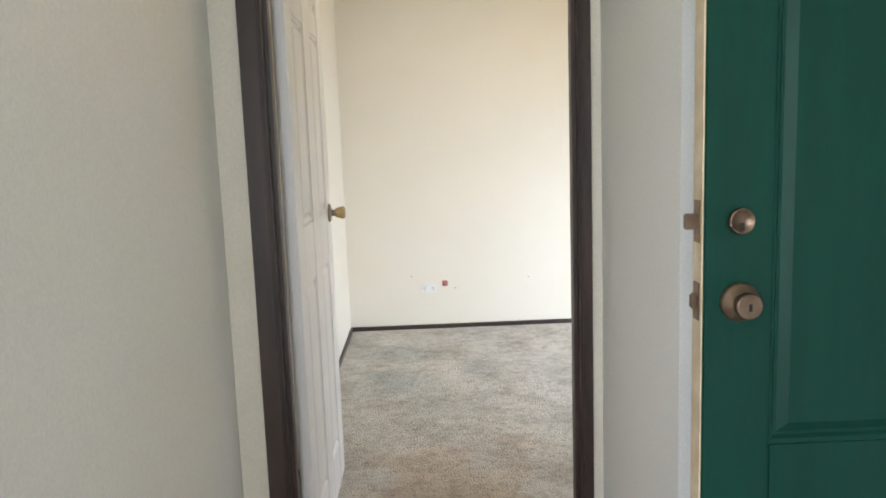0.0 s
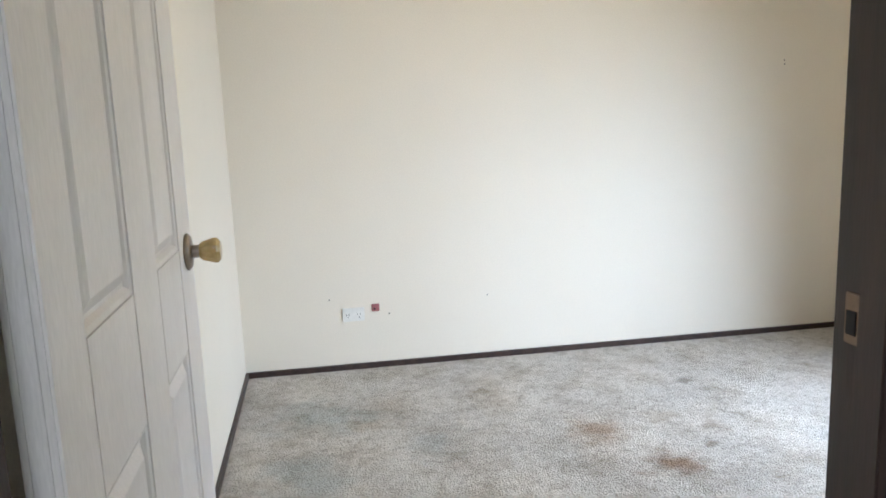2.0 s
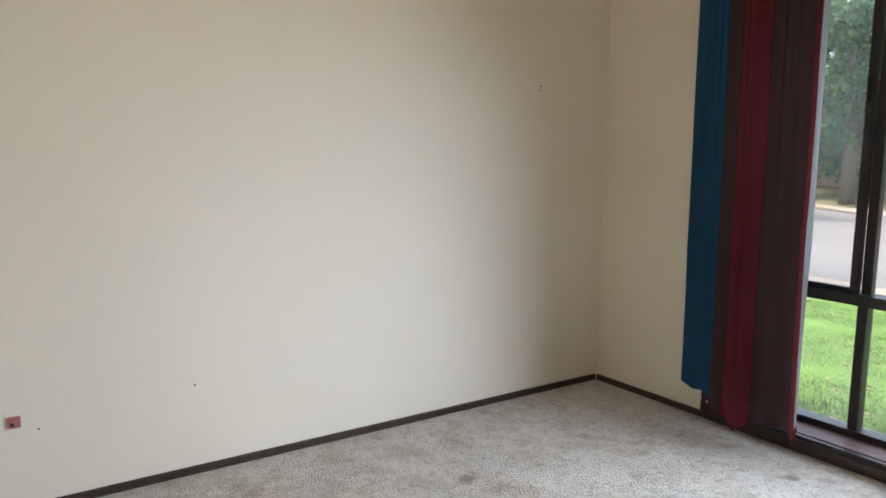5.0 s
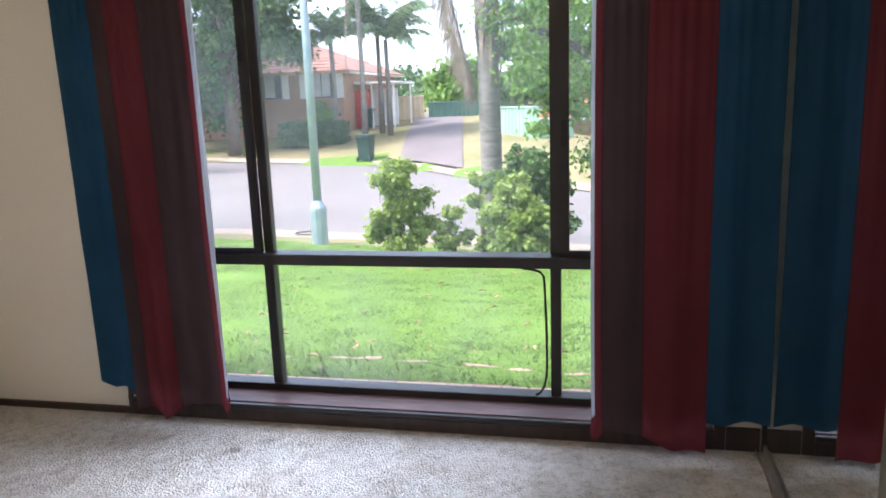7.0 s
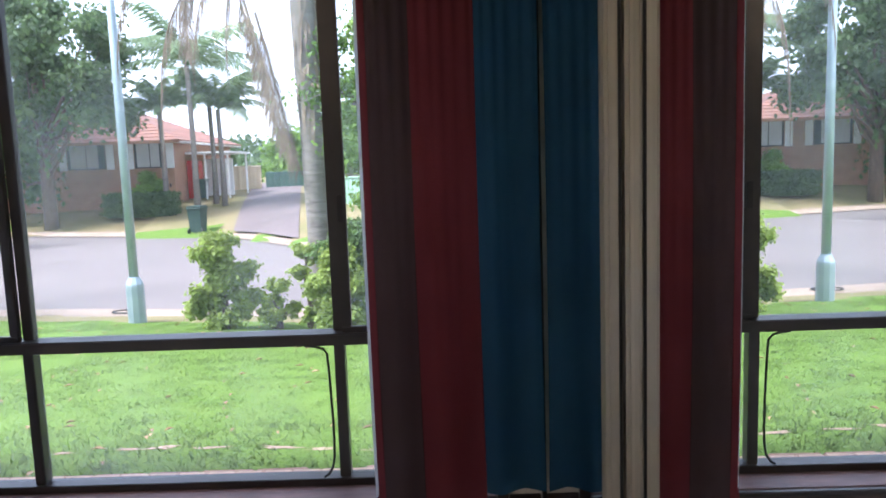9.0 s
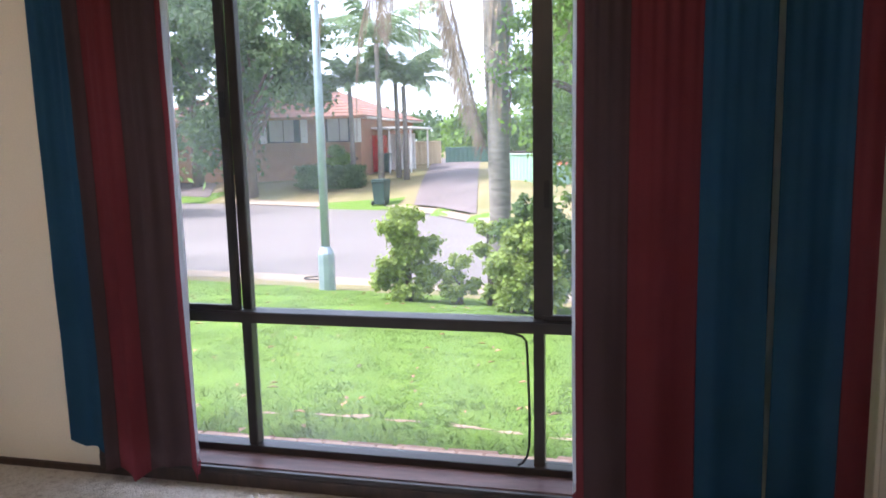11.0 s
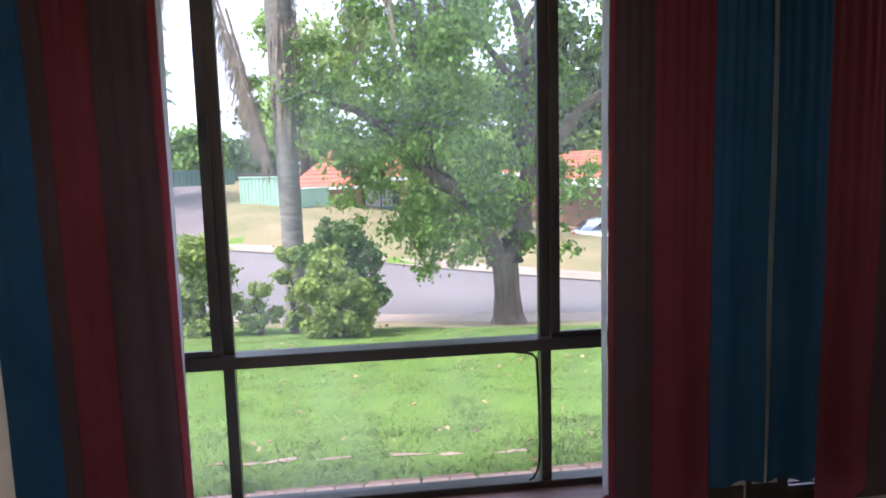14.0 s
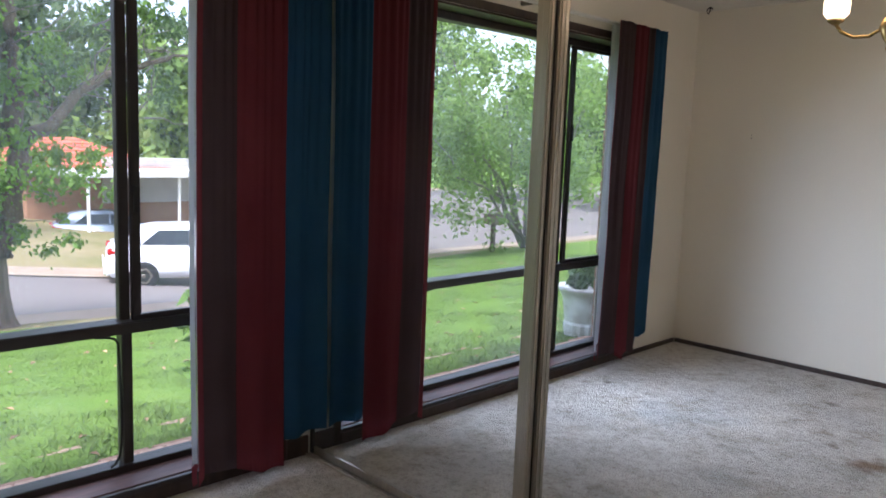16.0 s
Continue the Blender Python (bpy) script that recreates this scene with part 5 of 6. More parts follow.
# ---- houses ----
def hip_roof(x0, x1, y0, y1, ze, zr, over, mat, parent, rows=11, label=""):
    """Four slopes of stepped tile courses."""
    r = part("roof", box(x0 - over + 0.05, x1 + over - 0.05, y0 - over + 0.05, y1 + over - 0.05, ze - 0.1, ze - 0.02), WHITEPAINT, parent, "white eaves")
    half = min(x1 - x0, y1 - y0) / 2 + over
    verts, faces = [], []
    for k in range(rows):
        a, b = k / rows, (k + 1) / rows
        la, lb = half * a, half * b
        za, zb = ze + (zr - ze) * a + 0.03, ze + (zr - ze) * b
        ra = [(x0 - over + la, y0 - over + la), (x1 + over - la, y0 - over + la), (x1 + over - la, y1 + over - la), (x0 - over + la, y1 + over - la)]
        rb = [(x0 - over + lb, y0 - over + lb), (x1 + over - lb, y0 - over + lb), (x1 + over - lb, y1 + over - lb), (x0 - over + lb, y1 + over - lb)]
        i = len(verts)
        verts += [(*p, za - 0.05) for p in ra] + [(*p, za) for p in ra] + [(*p, zb) for p in rb]
        for j in range(4):
            m = (j + 1) % 4
            faces += [(i + j, i + m, i + 4 + m, i + 4 + j), (i + 4 + j, i + 4 + m, i + 8 + m, i + 8 + j)]
    poly_mesh("tile_courses", verts, faces, mat, r, label)
    part("gutter", box(x0 - over - 0.06, x0 - over + 0.03, y0 - over, y1 + over, ze - 0.12, ze - 0.005, 0.01), FARBRICK if mat is ROOFTILE else WHITEPAINT, r)
    return r


def house_window(parent, x, y, z, w, h, panes=2, shutters=False):
    wd = part("window", box(x - 0.03, x + 0.05, y - w / 2, y + w / 2, z, z + h, 0.01), FRAME, parent, "dark framed window")
    for k in range(panes):
        a = y - w / 2 + 0.05 + k * (w - 0.05) / panes
        b = a + (w - 0.05) / panes - 0.05
        part("pane", box(x - 0.04, x - 0.031, a, b, z + 0.05, z + h - 0.05), DARKGLASS, wd)
        part("curtain_panel", box(x - 0.0445, x - 0.0405, a + (0.35 if k == 0 else 0) * (b - a), b - (0.35 if k else 0) * (b - a) * 0.3, z + 0.06, z + h - 0.06), SHEETING, wd)
    part("sill", box(x - 0.10, x - 0.02, y - w / 2 - 0.05, y + w / 2 + 0.05, z - 0.08, z - 0.001, 0.01), FARBRICK, wd)
    if shutters:
        for s in (-1, 1):
            part("shutter", box(x - 0.05, x - 0.005, y + s * (w / 2 + 0.22) - 0.18, y + s * (w / 2 + 0.22) + 0.18, z - 0.02, z + h + 0.02, 0.01), WHITEPAINT, wd, "white shutter")


zA = 0.2
hA = thing("house", "single-storey orange brick house with terracotta hip roof", "house", (0, 0, 0), "houses across the street")
part("wall", box(34.0, 43, 10.9, 23.5, zA - 0.5, 2.9), FARBRICK, hA, "orange brick walls")
hip_roof(34.0, 43, 10.9, 23.5, 2.95, 5.1, 0.55, ROOFTILE, hA, 12, "terracotta roof tiles")
house_window(hA, 34.0, 15.08, 1.70, 1.84, 1.28, 2, True)
house_window(hA, 34.0, 12.02, 1.68, 1.5, 1.28, 2, True)
house_window(hA, 34.0, 19.0, 1.55, 1.75, 1.28, 2, True)
for k in range(5):
    part("weep_vent", box(33.985, 33.999, 11.1 + k * 0.18, 11.18 + k * 0.18, 0.75, 0.92), BLACK, hA)
part("side_door", box(35.6, 35.68, 10.1, 10.88, 0.12, 2.0, 0.01), TAIL, hA, "dull red side door")
part("carport_roof", box(35.4, 39, 8.6, 10.85, 2.32, 2.42, 0.01), WHITEPAINT, hA, "white carport roof")
for x, y in ((35.6, 8.8), (35.6, 9.95), (38.8, 8.8)):
    part("post", tube([(x, y, -0.2), (x, y, 2.32)], 0.05, 8), WHITEPAINT, hA)
part("shed_wall", box(38.0, 38.1, 9.3, 10.8, 0.0, 2.1), WHITEPAINT, hA, "pale shed wall")

hB = thing("house", "brick house with bright red tiled roof and solar panels", "house", (0, 0, 0), "houses across the street")
part("wall", box(30.5, 39, -8.5, 0.2, -1.4, 0.75), FARBRICK, hB, "red brick walls")
hip_roof(30.5, 39, -8.5, 0.2, 0.8, 1.95, 0.55, REDROOF, hB, 10, "bright red roof tiles")
part("wing_wall", box(29.2, 30.48, -2.0, 0.55, -1.4, 0.5), FARBRICK, hB, "brick front wing")
hip_roof(29.2, 33.5, -2.0, 0.55, 0.52, 1.80, 0.42, REDROOF, hB, 8, "bright red roof tiles")
sp = part("solar_panel", box(-1.2, 1.2, -0.72, 0.72, 0, 0.05, 0.01), SOLAR, hB, "dark solar panel")
sp.matrix_basis = pose(31.4, 0.02, 1.22, -37, 0, 0)
part("roof_vent", lathe([(0.18, 0), (0.25, 0.15), (0.25, 0.3), (0.1, 0.42)], 12, (32.0, -0.9, 1.6)), REDROOF, hB, "round red roof ventilator", True)
house_window(hB, 30.5, -2.9, -0.65, 1.6, 1.1, 2)
house_window(hB, 30.5, -6.2, -0.65, 1.6, 1.1, 2)
part("porch_post", tube([(29.9, -0.2, -1.4), (29.9, -0.2, 0.75)], 0.06, 8), WHITEPAINT, hB)
part("fascia", box(29.75, 29.9, -9.2, 0.9, 0.66, 0.84, 0.01), WHITEPAINT, hB, "white fascia board")

hC = thing("house", "low house with red roof and white carport fascia", "house", (0, 0, 0), "houses across the street")
part("wall", box(29, 38, -19.5, -10.2, -2.6, 0.35), FARBRICK, hC, "brick walls")
hip_roof(29, 38, -15.5, -10.2, 0.45, 1.75, 0.5, REDROOF, hC, 9, "bright red roof tiles")
part("carport_roof", box(24.2, 30, -17.8, -10.6, 0.30, 0.52, 0.02), WHITEPAINT, hC, "flat white carport roof")
for y in (-10.9, -14.2, -17.5):
    part("post", tube([(24.5, y, -2.6), (24.5, y, 0.3)], 0.06, 8), WHITEPAINT, hC, "white post")
bm = bmesh.new()
for k in range(22):
    box(28.8 - 0.02 * (k % 2), 28.95, -20.0, -13.0, -0.9 + k * 0.085, -0.9 + k * 0.085 + 0.075, 0, bm)
part("cladding", bm, SHEETING, hC, "pale horizontal cladding boards")

# far houses glimpsed towards the end of the street
hD = thing("house", "distant orange brick house with tiled roof", "house", (0, 0, 0), "houses across the street")
part("wall", box(14, 22, 40, 48, -1.2, 1.9), FARBRICK, hD, "orange brick walls")
hip_roof(14, 22, 40, 48, 1.95, 3.8, 0.5, ROOFTILE, hD, 8)


# ---- fences ----
def sheet_fence(label, a, b, z0, h, mat, ribs):
    f = thing("fence", label, "fence", (0, 0, 0), "steel fences across the street")
    a, b = Vector((*a, 0)), Vector((*b, 0))
    d = (b - a) / ribs
    n = Vector((-d.y, d.x, 0)).normalized() * 0.03
    for k in range(ribs):
        p, q2 = a + d * k, a + d * (k + 1)
        v = []
        for u, off in ((0, 0), (0.35, 0), (0.45, 1), (0.9, 1), (1.0, 0)):
            c = p.lerp(q2, u) + n * off
            v += [(c.x, c.y, z0), (c.x, c.y, z0 + h)]
        poly_mesh("sheet", v, [(0, 2, 3, 1), (2, 4, 5, 3), (4, 6, 7, 5), (6, 8, 9, 7)], mat, f)
    top = tube([(a.x, a.y, z0 + h + 0.02), (b.x, b.y, z0 + h + 0.02)], 0.035, 6)
    part("top_rail", top, mat, f)
    return f


sheet_fence("cream corrugated steel fence beside the driveway", (42, 11.9), (42.5, 9.0), -0.1, 1.75, FENCECREAM, 9)
sheet_fence("dark green corrugated steel fence at the driveway's end", (43.5, 9.0), (45, 5.4), -0.3, 1.55, FENCEDARK, 14)
sheet_fence("pale green corrugated steel fence", (28.5, 2.75), (26.0, 0.35), -0.75, 1.72, FENCEGREEN, 15)
sheet_fence("pale green corrugated steel fence", (26.0, 0.3), (27.6, -0.8), -0.95, 1.45, FENCEGREEN, 7)
sheet_fence("brown paling fence in the distance", (52, 6.5), (52, -1.5), -0.4, 1.3, PAVING, 16)
sheet_fence("dark green corrugated steel fence", (30.2, -2.6), (30.2, -5.0), -1.5, 1.0, FENCEDARK, 10)

# hedge and foundation shrubs of the brick house
hz = ground_z(30, 11)
hd = thing("hedge", "clipped dark green box hedge", "hedge", (30.3, 11.05, hz))
cl = [(rx, ry, rz, 0.30) for rx in (-0.4, 0.2) for ry in np.arange(-1.45, 1.5, 0.28) for rz in (0.25, 0.6, 0.9)]
leaf_cloud("foliage", cl, 75, 0.10, DARKLEAF, hd, "", shell=0.4)
part("core", box(-0.45, 0.35, -1.5, 1.5, 0.0, 0.9, 0.1), DARKLEAF, hd)
fs = thing("shrub", "rounded green shrub against the brick house", "shrub", (33.3, 12.0, ground_z(33.3, 12.0)))
leaf_cloud("foliage", [(0, 0, 0.8, 0.6), (0, 0.4, 0.6, 0.5), (0, -0.4, 1.0, 0.5), (0, 0, 1.4, 0.45)], 500, 0.10, LEAF, fs)
for y in (-4.4, -6.0, -7.3):
    s2 = thing("shrub", "low green shrub before the red-roofed house", "shrub", (27.5, y, ground_z(27.5, y)), "shrubs at the red-roofed house")
    leaf_cloud("foliage", [(0, 0, 0.4, 0.5), (0, 0.4, 0.3, 0.4), (0, -0.4, 0.3, 0.45)], 260, 0.11, LEAF, s2)


# ---- bins, letterbox, pot ----
def wheelie_bin(label, x, y, rz, z=None):
    b = thing("wheelie_bin", label, "bin", (x, y, ground_z(x, y) if z is None else z), "wheelie bins", rz=rz)
    bm = bmesh.new()
    lo, hi = 0.22, 0.29
    vs = [[bm.verts.new((sx * s, sy * s, z)) for sx, sy in ((-1, -1), (1, -1), (1, 1), (-1, 1))] for s, z in ((lo, 0.06), (hi - 0.02, 0.90), (hi, 0.92), (hi, 0.97))]
    for a, c in zip(vs, vs[1:]):
        for k in range(4):
            bm.faces.new((a[k], a[(k + 1) % 4], c[(k + 1) % 4], c[k]))
    bm.faces.new(list(reversed(vs[0])))
    bm.faces.new(vs[-1])
    part("body", bm, BINGREEN, b)
    bm = box(-0.30, 0.30, -0.31, 0.33, 0.975, 1.03, 0.03)
    lid = part("lid", bm, BINGREEN, b)
    part("handle", tube([(-0.22, 0.34, 0.95), (0.22, 0.34, 0.95)], 0.016, 8), BINGREEN, lid)
    for s in (-1, 1):
        part("wheel", tube([(s * 0.25, 0.2, 0.1), (s * 0.30, 0.2, 0.1)], 0.1, 14), BLACK, b)
    return b


wheelie_bin("dark green wheelie bin at the far kerb", 25.95, 7.12, 80, road_z(26, 7.12) + 0.12)
wheelie_bin("dark green wheelie bin at the near kerb", 9.2, 5.45, 60)
wheelie_bin("dark green wheelie bin by the brick house", 35.6, 10.2, 0)

lb = thing("letterbox", "weathered box letterbox on a timber post", "letterbox", (8.6, 8.0, ground_z(8.6, 8.0)))
part("post", box(-0.045, 0.045, -0.045, 0.045, -0.1, 0.62, 0.006), BARK, lb, "dark timber post")
part("box", box(-0.19, 0.19, -0.14, 0.14, 0.62, 0.82, 0.015), STEEL, lb, "weathered metal box")
part("roof", box(-0.22, 0.22, -0.17, 0.17, 0.822, 0.845, 0.008), BARK, lb)
part("slot", box(-0.1935, -0.188, -0.09, 0.09, 0.74, 0.765), BLACK, lb)

pot = thing("planter", "white glazed urn with dry plants", "planter", (0.80, 0.03, ground_z(0.80, 0.03)))
part("bowl", lathe([(0.145, 0.08), (0.17, 0.13), (0.185, 0.22), (0.195, 0.31), (0.225, 0.365), (0.25, 0.385), (0.25, 0.405), (0.225, 0.41), (0.205, 0.39), (0.20, 0.35)], 28), POT, pot, "stained white glaze", True)
part("foot", lathe([(0.13, -0.04), (0.165, -0.02), (0.178, 0.05), (0.182, 0.10), (0.155, 0.15)], 32, flute=0.06), POT, pot, "fluted foot")
part("soil", lathe([(0.20, 0.34), (0.02, 0.36)], 20), BARESOIL, pot)
leaf_cloud("plant", [(0.04, 0, 0.48, 0.13), (-0.08, 0.08, 0.46, 0.12), (0, -0.11, 0.47, 0.12), (0, 0.04, 0.56, 0.10)], 110, 0.028, DARKLEAF, pot, "sparse dry stalks", long=3)

# small plant with an orange bloom close to the window
sm = thing("garden_plant", "small leafy plant with an orange bloom by the wall", "plant", (1.45, -3.45, ground_z(1.45, -3.45)))
part("stem", tube([(0, 0, -0.05), (0.02, 0.01, 0.35), (0, 0.03, 0.65)], [0.012, 0.01, 0.005], 6), BARK, sm, "", True)
leaf_cloud("leaves", [(0, 0.02, 0.2, 0.12), (0.02, 0, 0.42, 0.13), (0, 0.03, 0.62, 0.10), (0.03, 0.1, 0.5, 0.08)], 26, 0.065, LEAF, sm, "", long=2.2, shell=0.3)
bm = lathe([(0.006, 0.6), (0.028, 0.625), (0.03, 0.64), (0.01, 0.655)], 8, (0.02, 0.06, 0))
part("bloom", bm, REDROOF, sm, "orange flower")


# ---- cars ----
def car(label, x, y, z, rz, paint):
    """A hatchback: local +x is its front."""
    c = thing("car", label, "car", (x, y, z), "parked cars", rz=rz)
    prof_low = [(-2.05, 0.45), (-2.08, 0.75), (-2.0, 1.0), (-1.75, 1.05), (0.7, 0.98), (1.6, 0.86), (2.05, 0.7), (2.12, 0.5), (2.0, 0.28), (-1.95, 0.28)]

    def extrude(profile, w0, w1, split):
        bm = bmesh.new()
        a = [bm.verts.new((px, -(w1 if pz > split else w0), pz)) for px, pz in profile]
        b = [bm.verts.new((px, (w1 if pz > split else w0), pz)) for px, pz in profile]
        n = len(profile)
        for k in range(n):
            bm.faces.new((a[k], a[(k + 1) % n], b[(k + 1) % n], b[k]))
        bm.faces.new(list(reversed(a)))
        bm.faces.new(b)
        bmesh.ops.recalc_face_normals(bm, faces=bm.faces)
        return bm

    bm = extrude(prof_low, 0.88, 0.84, 0.9)
    bmesh.ops.bevel(bm, geom=list(bm.edges), offset=0.05, segments=2, affect="EDGES")
    body = part("body", bm, paint, c, "", True)
    bm = extrude([(-1.85, 1.0), (-1.45, 1.36), (-1.0, 1.46), (-0.1, 1.47), (0.35, 1.36), (1.05, 0.95)], 0.80, 0.62, 1.2)
    bmesh.ops.bevel(bm, geom=list(bm.edges), offset=0.05, segments=2, affect="EDGES")
    part("cabin", bm, paint, c, "", True)
    for s in (-1, 1):
        bm = bmesh.new()
        f = [bm.verts.new(p) for p in ((-1.35, s * 0.775, 1.06), (-0.2, s * 0.79, 1.04), (-0.2, s * 0.665, 1.38), (-0.95, s * 0.665, 1.38))]
        bm.faces.new(f)
        g = [bm.verts.new(p) for p in ((-0.14, s * 0.79, 1.04), (0.75, s * 0.80, 1.02), (0.25, s * 0.68, 1.34), (-0.14, s * 0.665, 1.38))]
        bm.faces.new(g)
        bmesh.ops.solidify(bm, geom=list(bm.faces), thickness=0.02)
        part("side_window", bm, DARKGLASS, c)
        part("tail_light", box(-2.06, -1.72, s * 0.70 - 0.16, s * 0.70 + 0.16, 0.84, 0.98, 0.03), TAIL, c, "red tail light")
        part("headlight", box(1.75, 2.04, s * 0.66 - 0.16, s * 0.66 + 0.16, 0.62, 0.76, 0.04), DARKGLASS, c)
    for y0, x0 in ((-1.83, 0), (0.75, 1)):
        bm = bmesh.new()
        if x0 == 0:
            p = [(-1.86, -0.66, 1.08), (-1.86, 0.66, 1.08), (-1.50, 0.56, 1.36), (-1.50, -0.56, 1.36)]
        else:
            p = [(1.0, -0.68, 1.01), (1.0, 0.68, 1.01), (0.42, 0.56, 1.36), (0.42, -0.56, 1.36)]
        bm.faces.new([bm.verts.new(v) for v in p])
        bmesh.ops.solidify(bm, geom=list(bm.faces), thickness=0.02)
        part("rear_window" if x0 == 0 else "windscreen", bm, DARKGLASS, c)
    part("bumper", box(-2.14, -1.98, -0.78, 0.78, 0.36, 0.58, 0.05), paint, body)
    part("number_plate", box(-2.15, -2.135, -0.18, 0.18, 0.62, 0.73), WHITEPAINT, c)
    for wx in (-1.30, 1.30):
        for s in (-1, 1):
            w = part("wheel", lathe([(0.20, s * 0.70), (0.33, s * 0.70), (0.345, s * 0.74), (0.345, s * 0.86), (0.32, s * 0.895), (0.22, s * 0.895)], 22, (wx, 0, 0.345), "y"), BLACK, c, "black tyre", True)
            part("rim", lathe([(0.215, s * 0.88), (0.19, s * 0.90), (0.06, s * 0.885), (0.04, s * 0.905)], 10, (wx, 0, 0.345), "y", flute=0.12), STEEL, w, "dark alloy rim")
    return c


car("white hatchback parked at the far kerb", 14.75, -10.05, road_z(14.75, -10.0) + 0.05, -110, CARWHITE)
car("silver-blue car under the carport", 25.8, -12.2, -2.42, -105, CARSILVER)


# ---- lawn details ----
def blades(name, n, x0, x1, y0, y1, hmin, hmax, mat, label, seed=5):
    g = np.random.default_rng(seed)
    x, y = x0 + (x1 - x0) * g.random(n) ** 1.25, y0 + (y1 - y0) * g.random(n)
    keep = [k for k in range(n) if x[k] < near_edge(y[k]) - 1.0 and noise.noise((x[k] * 1.3, y[k] * 1.3, 2.0)) > -0.35 + 0.5 * g.random() - 0.25]
    verts = []
    for k in keep:
        z = ground_z(x[k], y[k]) + noisy(x[k], y[k]) - 0.006
        h = hmin + (hmax - hmin) * g.random() ** 2
        a = 6.28 * g.random()
        w = 0.004 + 0.005 * g.random()
        lx, ly = h * 0.5 * g.normal(), h * 0.5 * g.normal()
        c, s = math.cos(a) * w, math.sin(a) * w
        if s * h > 0:
            c, s = -c, -s
        verts += [(x[k] - c, y[k] - s, z), (x[k] + c, y[k] + s, z), (x[k] + lx, y[k] + ly, z + h)]
    faces = [(3 * k, 3 * k + 1, 3 * k + 2) for k in range(len(keep))]
    ob = poly_mesh(name, [tuple(map(float, v)) for v in verts], faces, mat)
    tilt = g.normal(size=(len(verts) // 3, 3)) * 0.28 + np.array((0, 0, 1))
    tilt = np.repeat(tilt / np.linalg.norm(tilt, axis=1)[:, None], 3, axis=0)
    ob.data.normals_split_custom_set_from_vertices(tilt.tolist())
    tagged(ob, label, "grass", kind="stuff")


blades("grass", 380000, 0.42, 9.4, -6.5, 7.5, 0.008, 0.026, BLADE, "short bright green lawn blades")
blades("tall_grass", 5000, 0.36, 1.6, -4, 2, 0.03, 0.07, BLADE, "longer grass blades along the wall")

# bare patches along the lawn near the house
for k, (x, y, sx, sy) in enumerate(((1.13, -1.18, 0.035, 0.07), (1.14, -1.36, 0.04, 0.10), (1.12, -1.62, 0.022, 0.09), (1.10, -1.98, 0.03, 0.13), (1.08, -2.2, 0.03, 0.08), (1.06, -2.52, 0.028, 0.11), (1.12, -0.85, 0.03, 0.08), (1.1, -3.1, 0.03, 0.09), (1.18, -0.3, 0.03, 0.1))):
    q = random.Random(700 + k)
    rim = []
    for j in range(18):
        a = 2 * math.pi * j / 18
        rr = q.uniform(0.4, 1.3)
        px_, py_ = x + math.cos(a) * sx * rr, y + math.sin(a) * sy * rr
        rim.append((px_, py_, ground_z(px_, py_) + noisy(px_, py_) + 0.003))
    rim.append((x, y, ground_z(x, y) + noisy(x, y) + 0.006))
    tagged(poly_mesh("bare_patch", rim, [(j, (j + 1) % 18, 18) for j in range(18)], BARESOIL), "bare sandy earth patch in the lawn", "bare earth", "bare patches in the lawn", "structure")

# fallen leaves on the grass
DRYLEAF = material("dry_fallen_leaf", (0.34, 0.22, 0.12), 0.8, dark=(0.22, 0.12, 0.06), scale=8, bump=0, per_island=0.4)
g = np.random.default_rng(11)
verts, faces = [], []
for k in range(420):
    x, y = 0.6 + 7.0 * g.random(), -5.5 + 11 * g.random()
    if x > near_edge(y) - 0.4:
        continue
    z = ground_z(x, y) + noisy(x, y) + 0.03
    a, s = 6.28 * g.random(), 0.02 + 0.025 * g.random()
    c, d = math.cos(a) * s, math.sin(a) * s
    i = len(verts)
    verts += [(x - c, y - d, z), (x + d * 0.4, y - c * 0.4, z + 0.012), (x + c, y + d, z), (x - d * 0.4, y + c * 0.4, z + 0.01)]
    faces.append((i, i + 1, i + 2, i + 3))
tagged(poly_mesh("fallen_leaves", [tuple(map(float, v)) for v in verts], faces, DRYLEAF), "scattered dry brown leaves on the lawn", "leaves", kind="stuff")

# loop of cable lying on the road's edge
pts = [(9.9 + 0.16 * math.sin(a), 2.75 + 0.26 * math.cos(a), road_z(9.9, 2.75) + 0.07) for a in np.linspace(0, 6.0, 22)]
tagged(part("wire_loop", tube(pts, 0.014, 6), BLACK, None, "", True), "loop of black cable lying on the road", "cable")

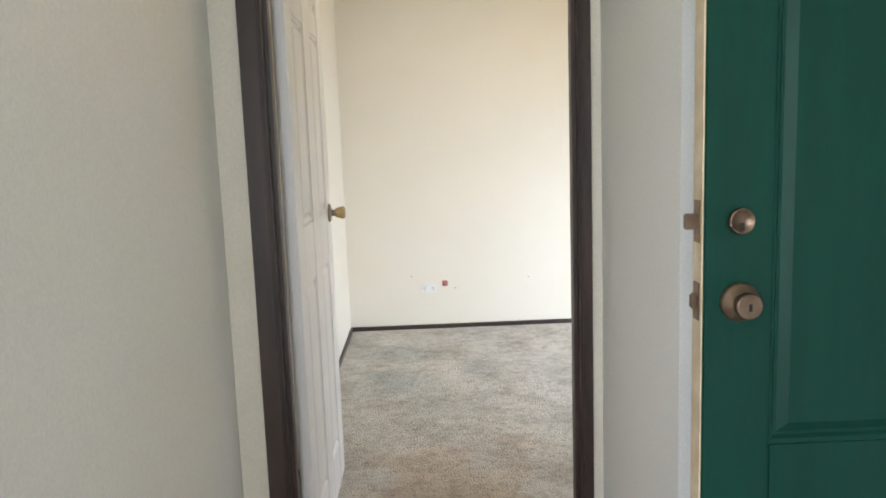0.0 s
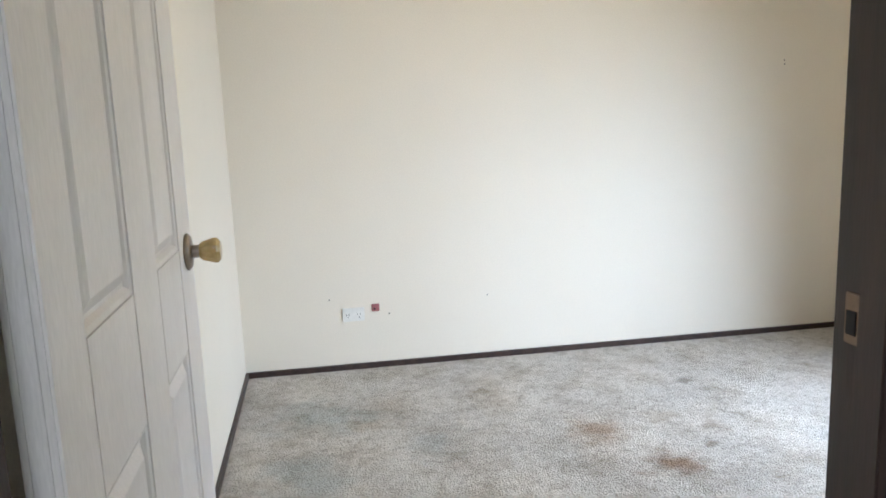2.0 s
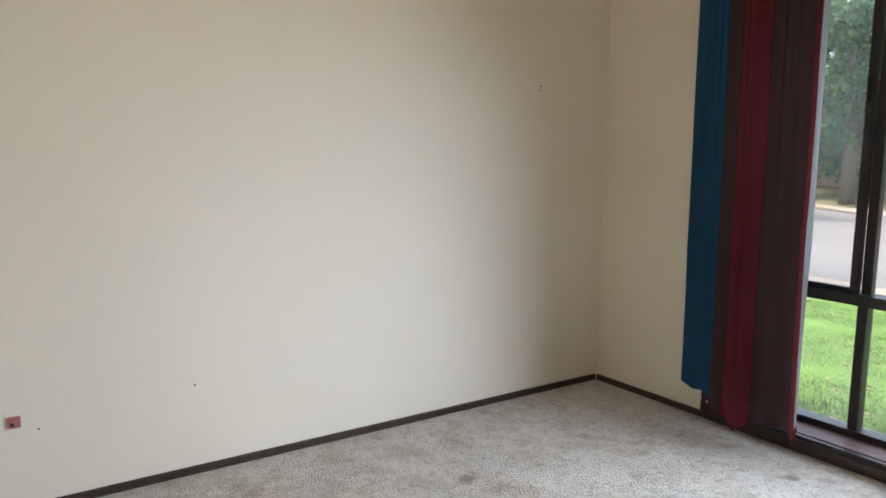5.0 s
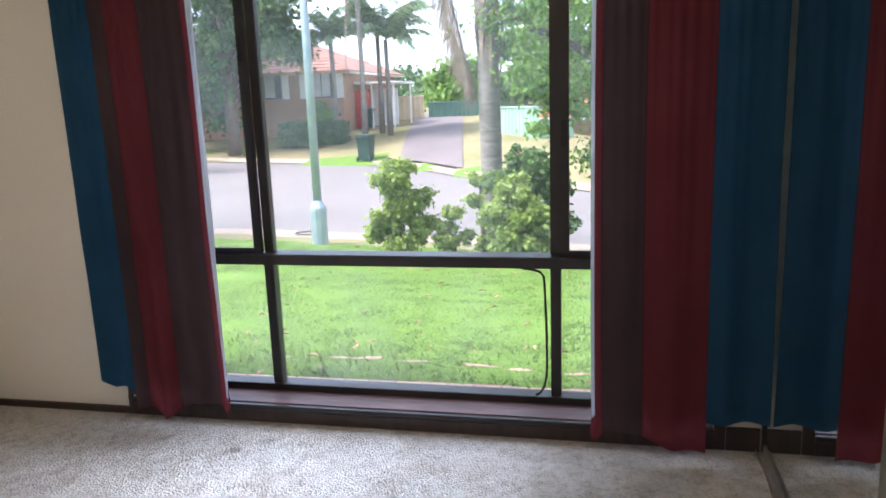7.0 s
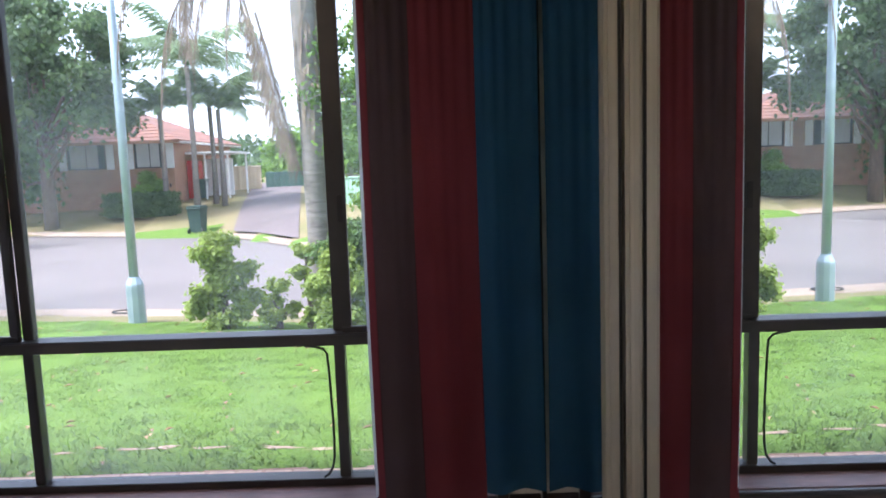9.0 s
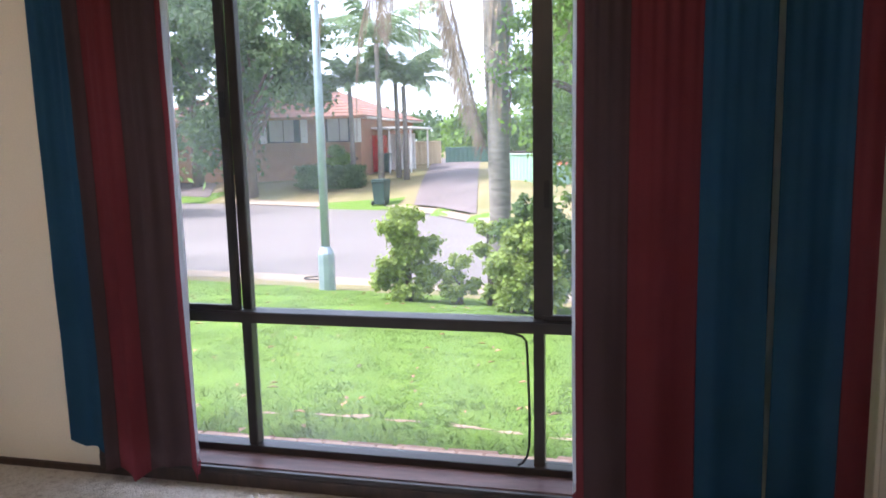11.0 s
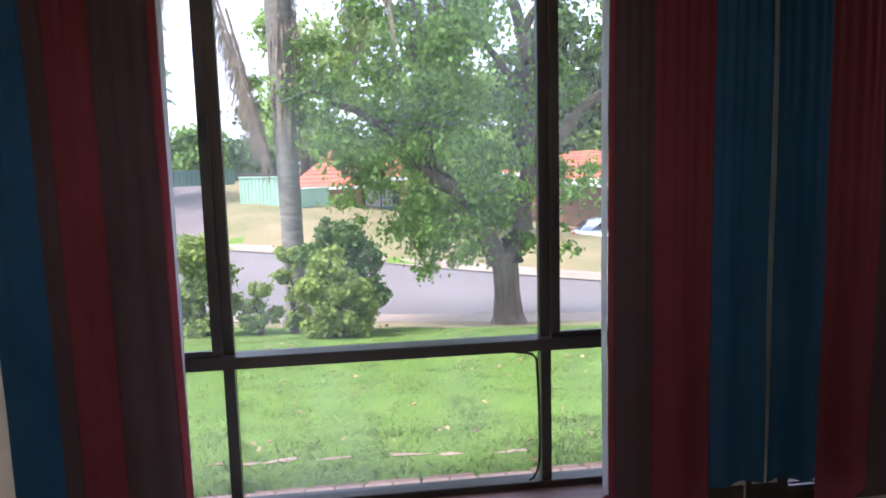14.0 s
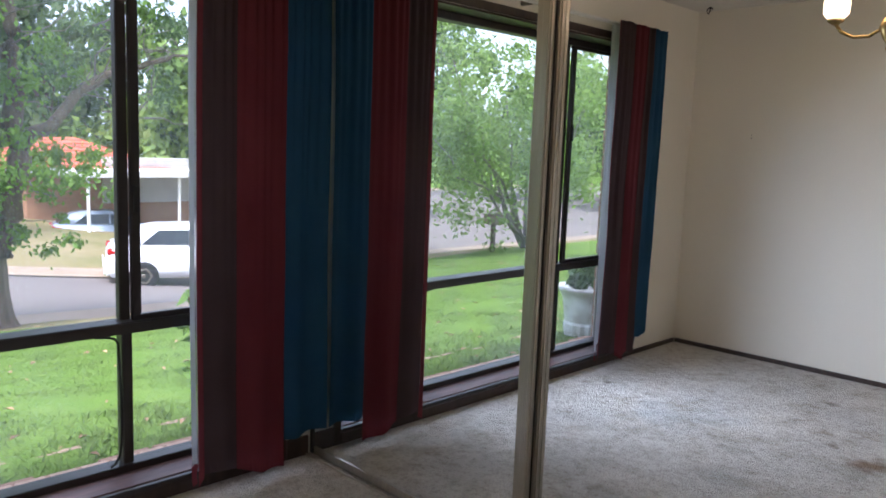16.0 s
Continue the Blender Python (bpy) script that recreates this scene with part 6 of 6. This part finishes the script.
# ---- bricks round the window, outside ----
sill_brick = bpy.data.meshes.new("sill_brick")
bm = box(-0.055, 0.055, -0.0535, 0.0535, -0.03, 0.03, 0.004)
bm.to_mesh(sill_brick)
bm.free()
sill_brick.materials.append(PALEBRICK)
for k in range(28):
    y = WY0 + 0.06 + k * 0.1165
    if y > WY1 - 0.03:
        break
    ob = new("brick", sill_brick)
    ob.parent = brick_skin
    ob.matrix_basis = pose(0.282, y, 0.050, 0, 7, 0)
edging = thing("brick_edging", "row of pale tan bricks along the foot of the wall", "brick edging", (0.50, -1.9, -0.05), kind="structure")
edge_brick = bpy.data.meshes.new("edge_brick")
bm = box(-0.055, 0.055, -0.113, 0.113, -0.036, 0.036, 0.005)
bm.to_mesh(edge_brick)
bm.free()
edge_brick.materials.append(BRICK)
for k in range(24):
    ob = new("brick", edge_brick)
    ob.parent = edging
    ob.matrix_basis = pose(random.uniform(-0.006, 0.006), -2.4 + k * 0.24, random.uniform(-0.006, 0.006), 0, 0, random.uniform(-1.5, 1.5))
wall_brick = bpy.data.meshes.new("wall_brick")
bm = box(-0.012, 0.012, -0.115, 0.115, -0.038, 0.038, 0.003)
bm.to_mesh(wall_brick)
bm.free()
wall_brick.materials.append(BRICK)
for row in range(25):
    z = 0.13 + row * 0.086
    if z > WZ1 - 0.03:
        break
    for y, s in ((WY1, 1), (WY0, -1)):
        for c, k in (((0.117, 1.0), (0.357, 1.0)) if row % 2 else ((0.057, 0.48), (0.237, 1.0))):
            ob = new("brick", wall_brick)
            ob.parent = brick_skin
            ob.matrix_basis = pose(0.247, y + s * c, z) @ Matrix.Diagonal((1, k, 1, 1))

# ---- the site falls a little towards the street ----
FALL = Matrix(((1, 0, 0, 0), (-0.0165, 1, 0, 0), (-0.0167, 0, 1, 0), (0, 0, 0, 1))) @ Matrix.Translation((0, 0, 0))
moved = set()
for ob in list(scene.objects):
    if ob.parent or ob.type not in ("MESH", "EMPTY"):
        continue
    reach = [ob, *ob.children_recursive]
    far = max((c[0] for o in reach if o.type == "MESH" for c in o.bound_box), default=0.0) + ob.location.x
    if far < 0.45 or ob.name.startswith("brick_edging"):
        continue
    if ob.type == "EMPTY" and ob.location.x > 0.5:
        ob.location = FALL @ ob.location
        continue
    for o in reach:
        if o.type == "MESH" and o.data.name not in moved:
            moved.add(o.data.name)
            if o.parent and o.matrix_basis != Matrix.Identity(4):
                o.location = FALL @ o.location
            else:
                o.data.transform(FALL)
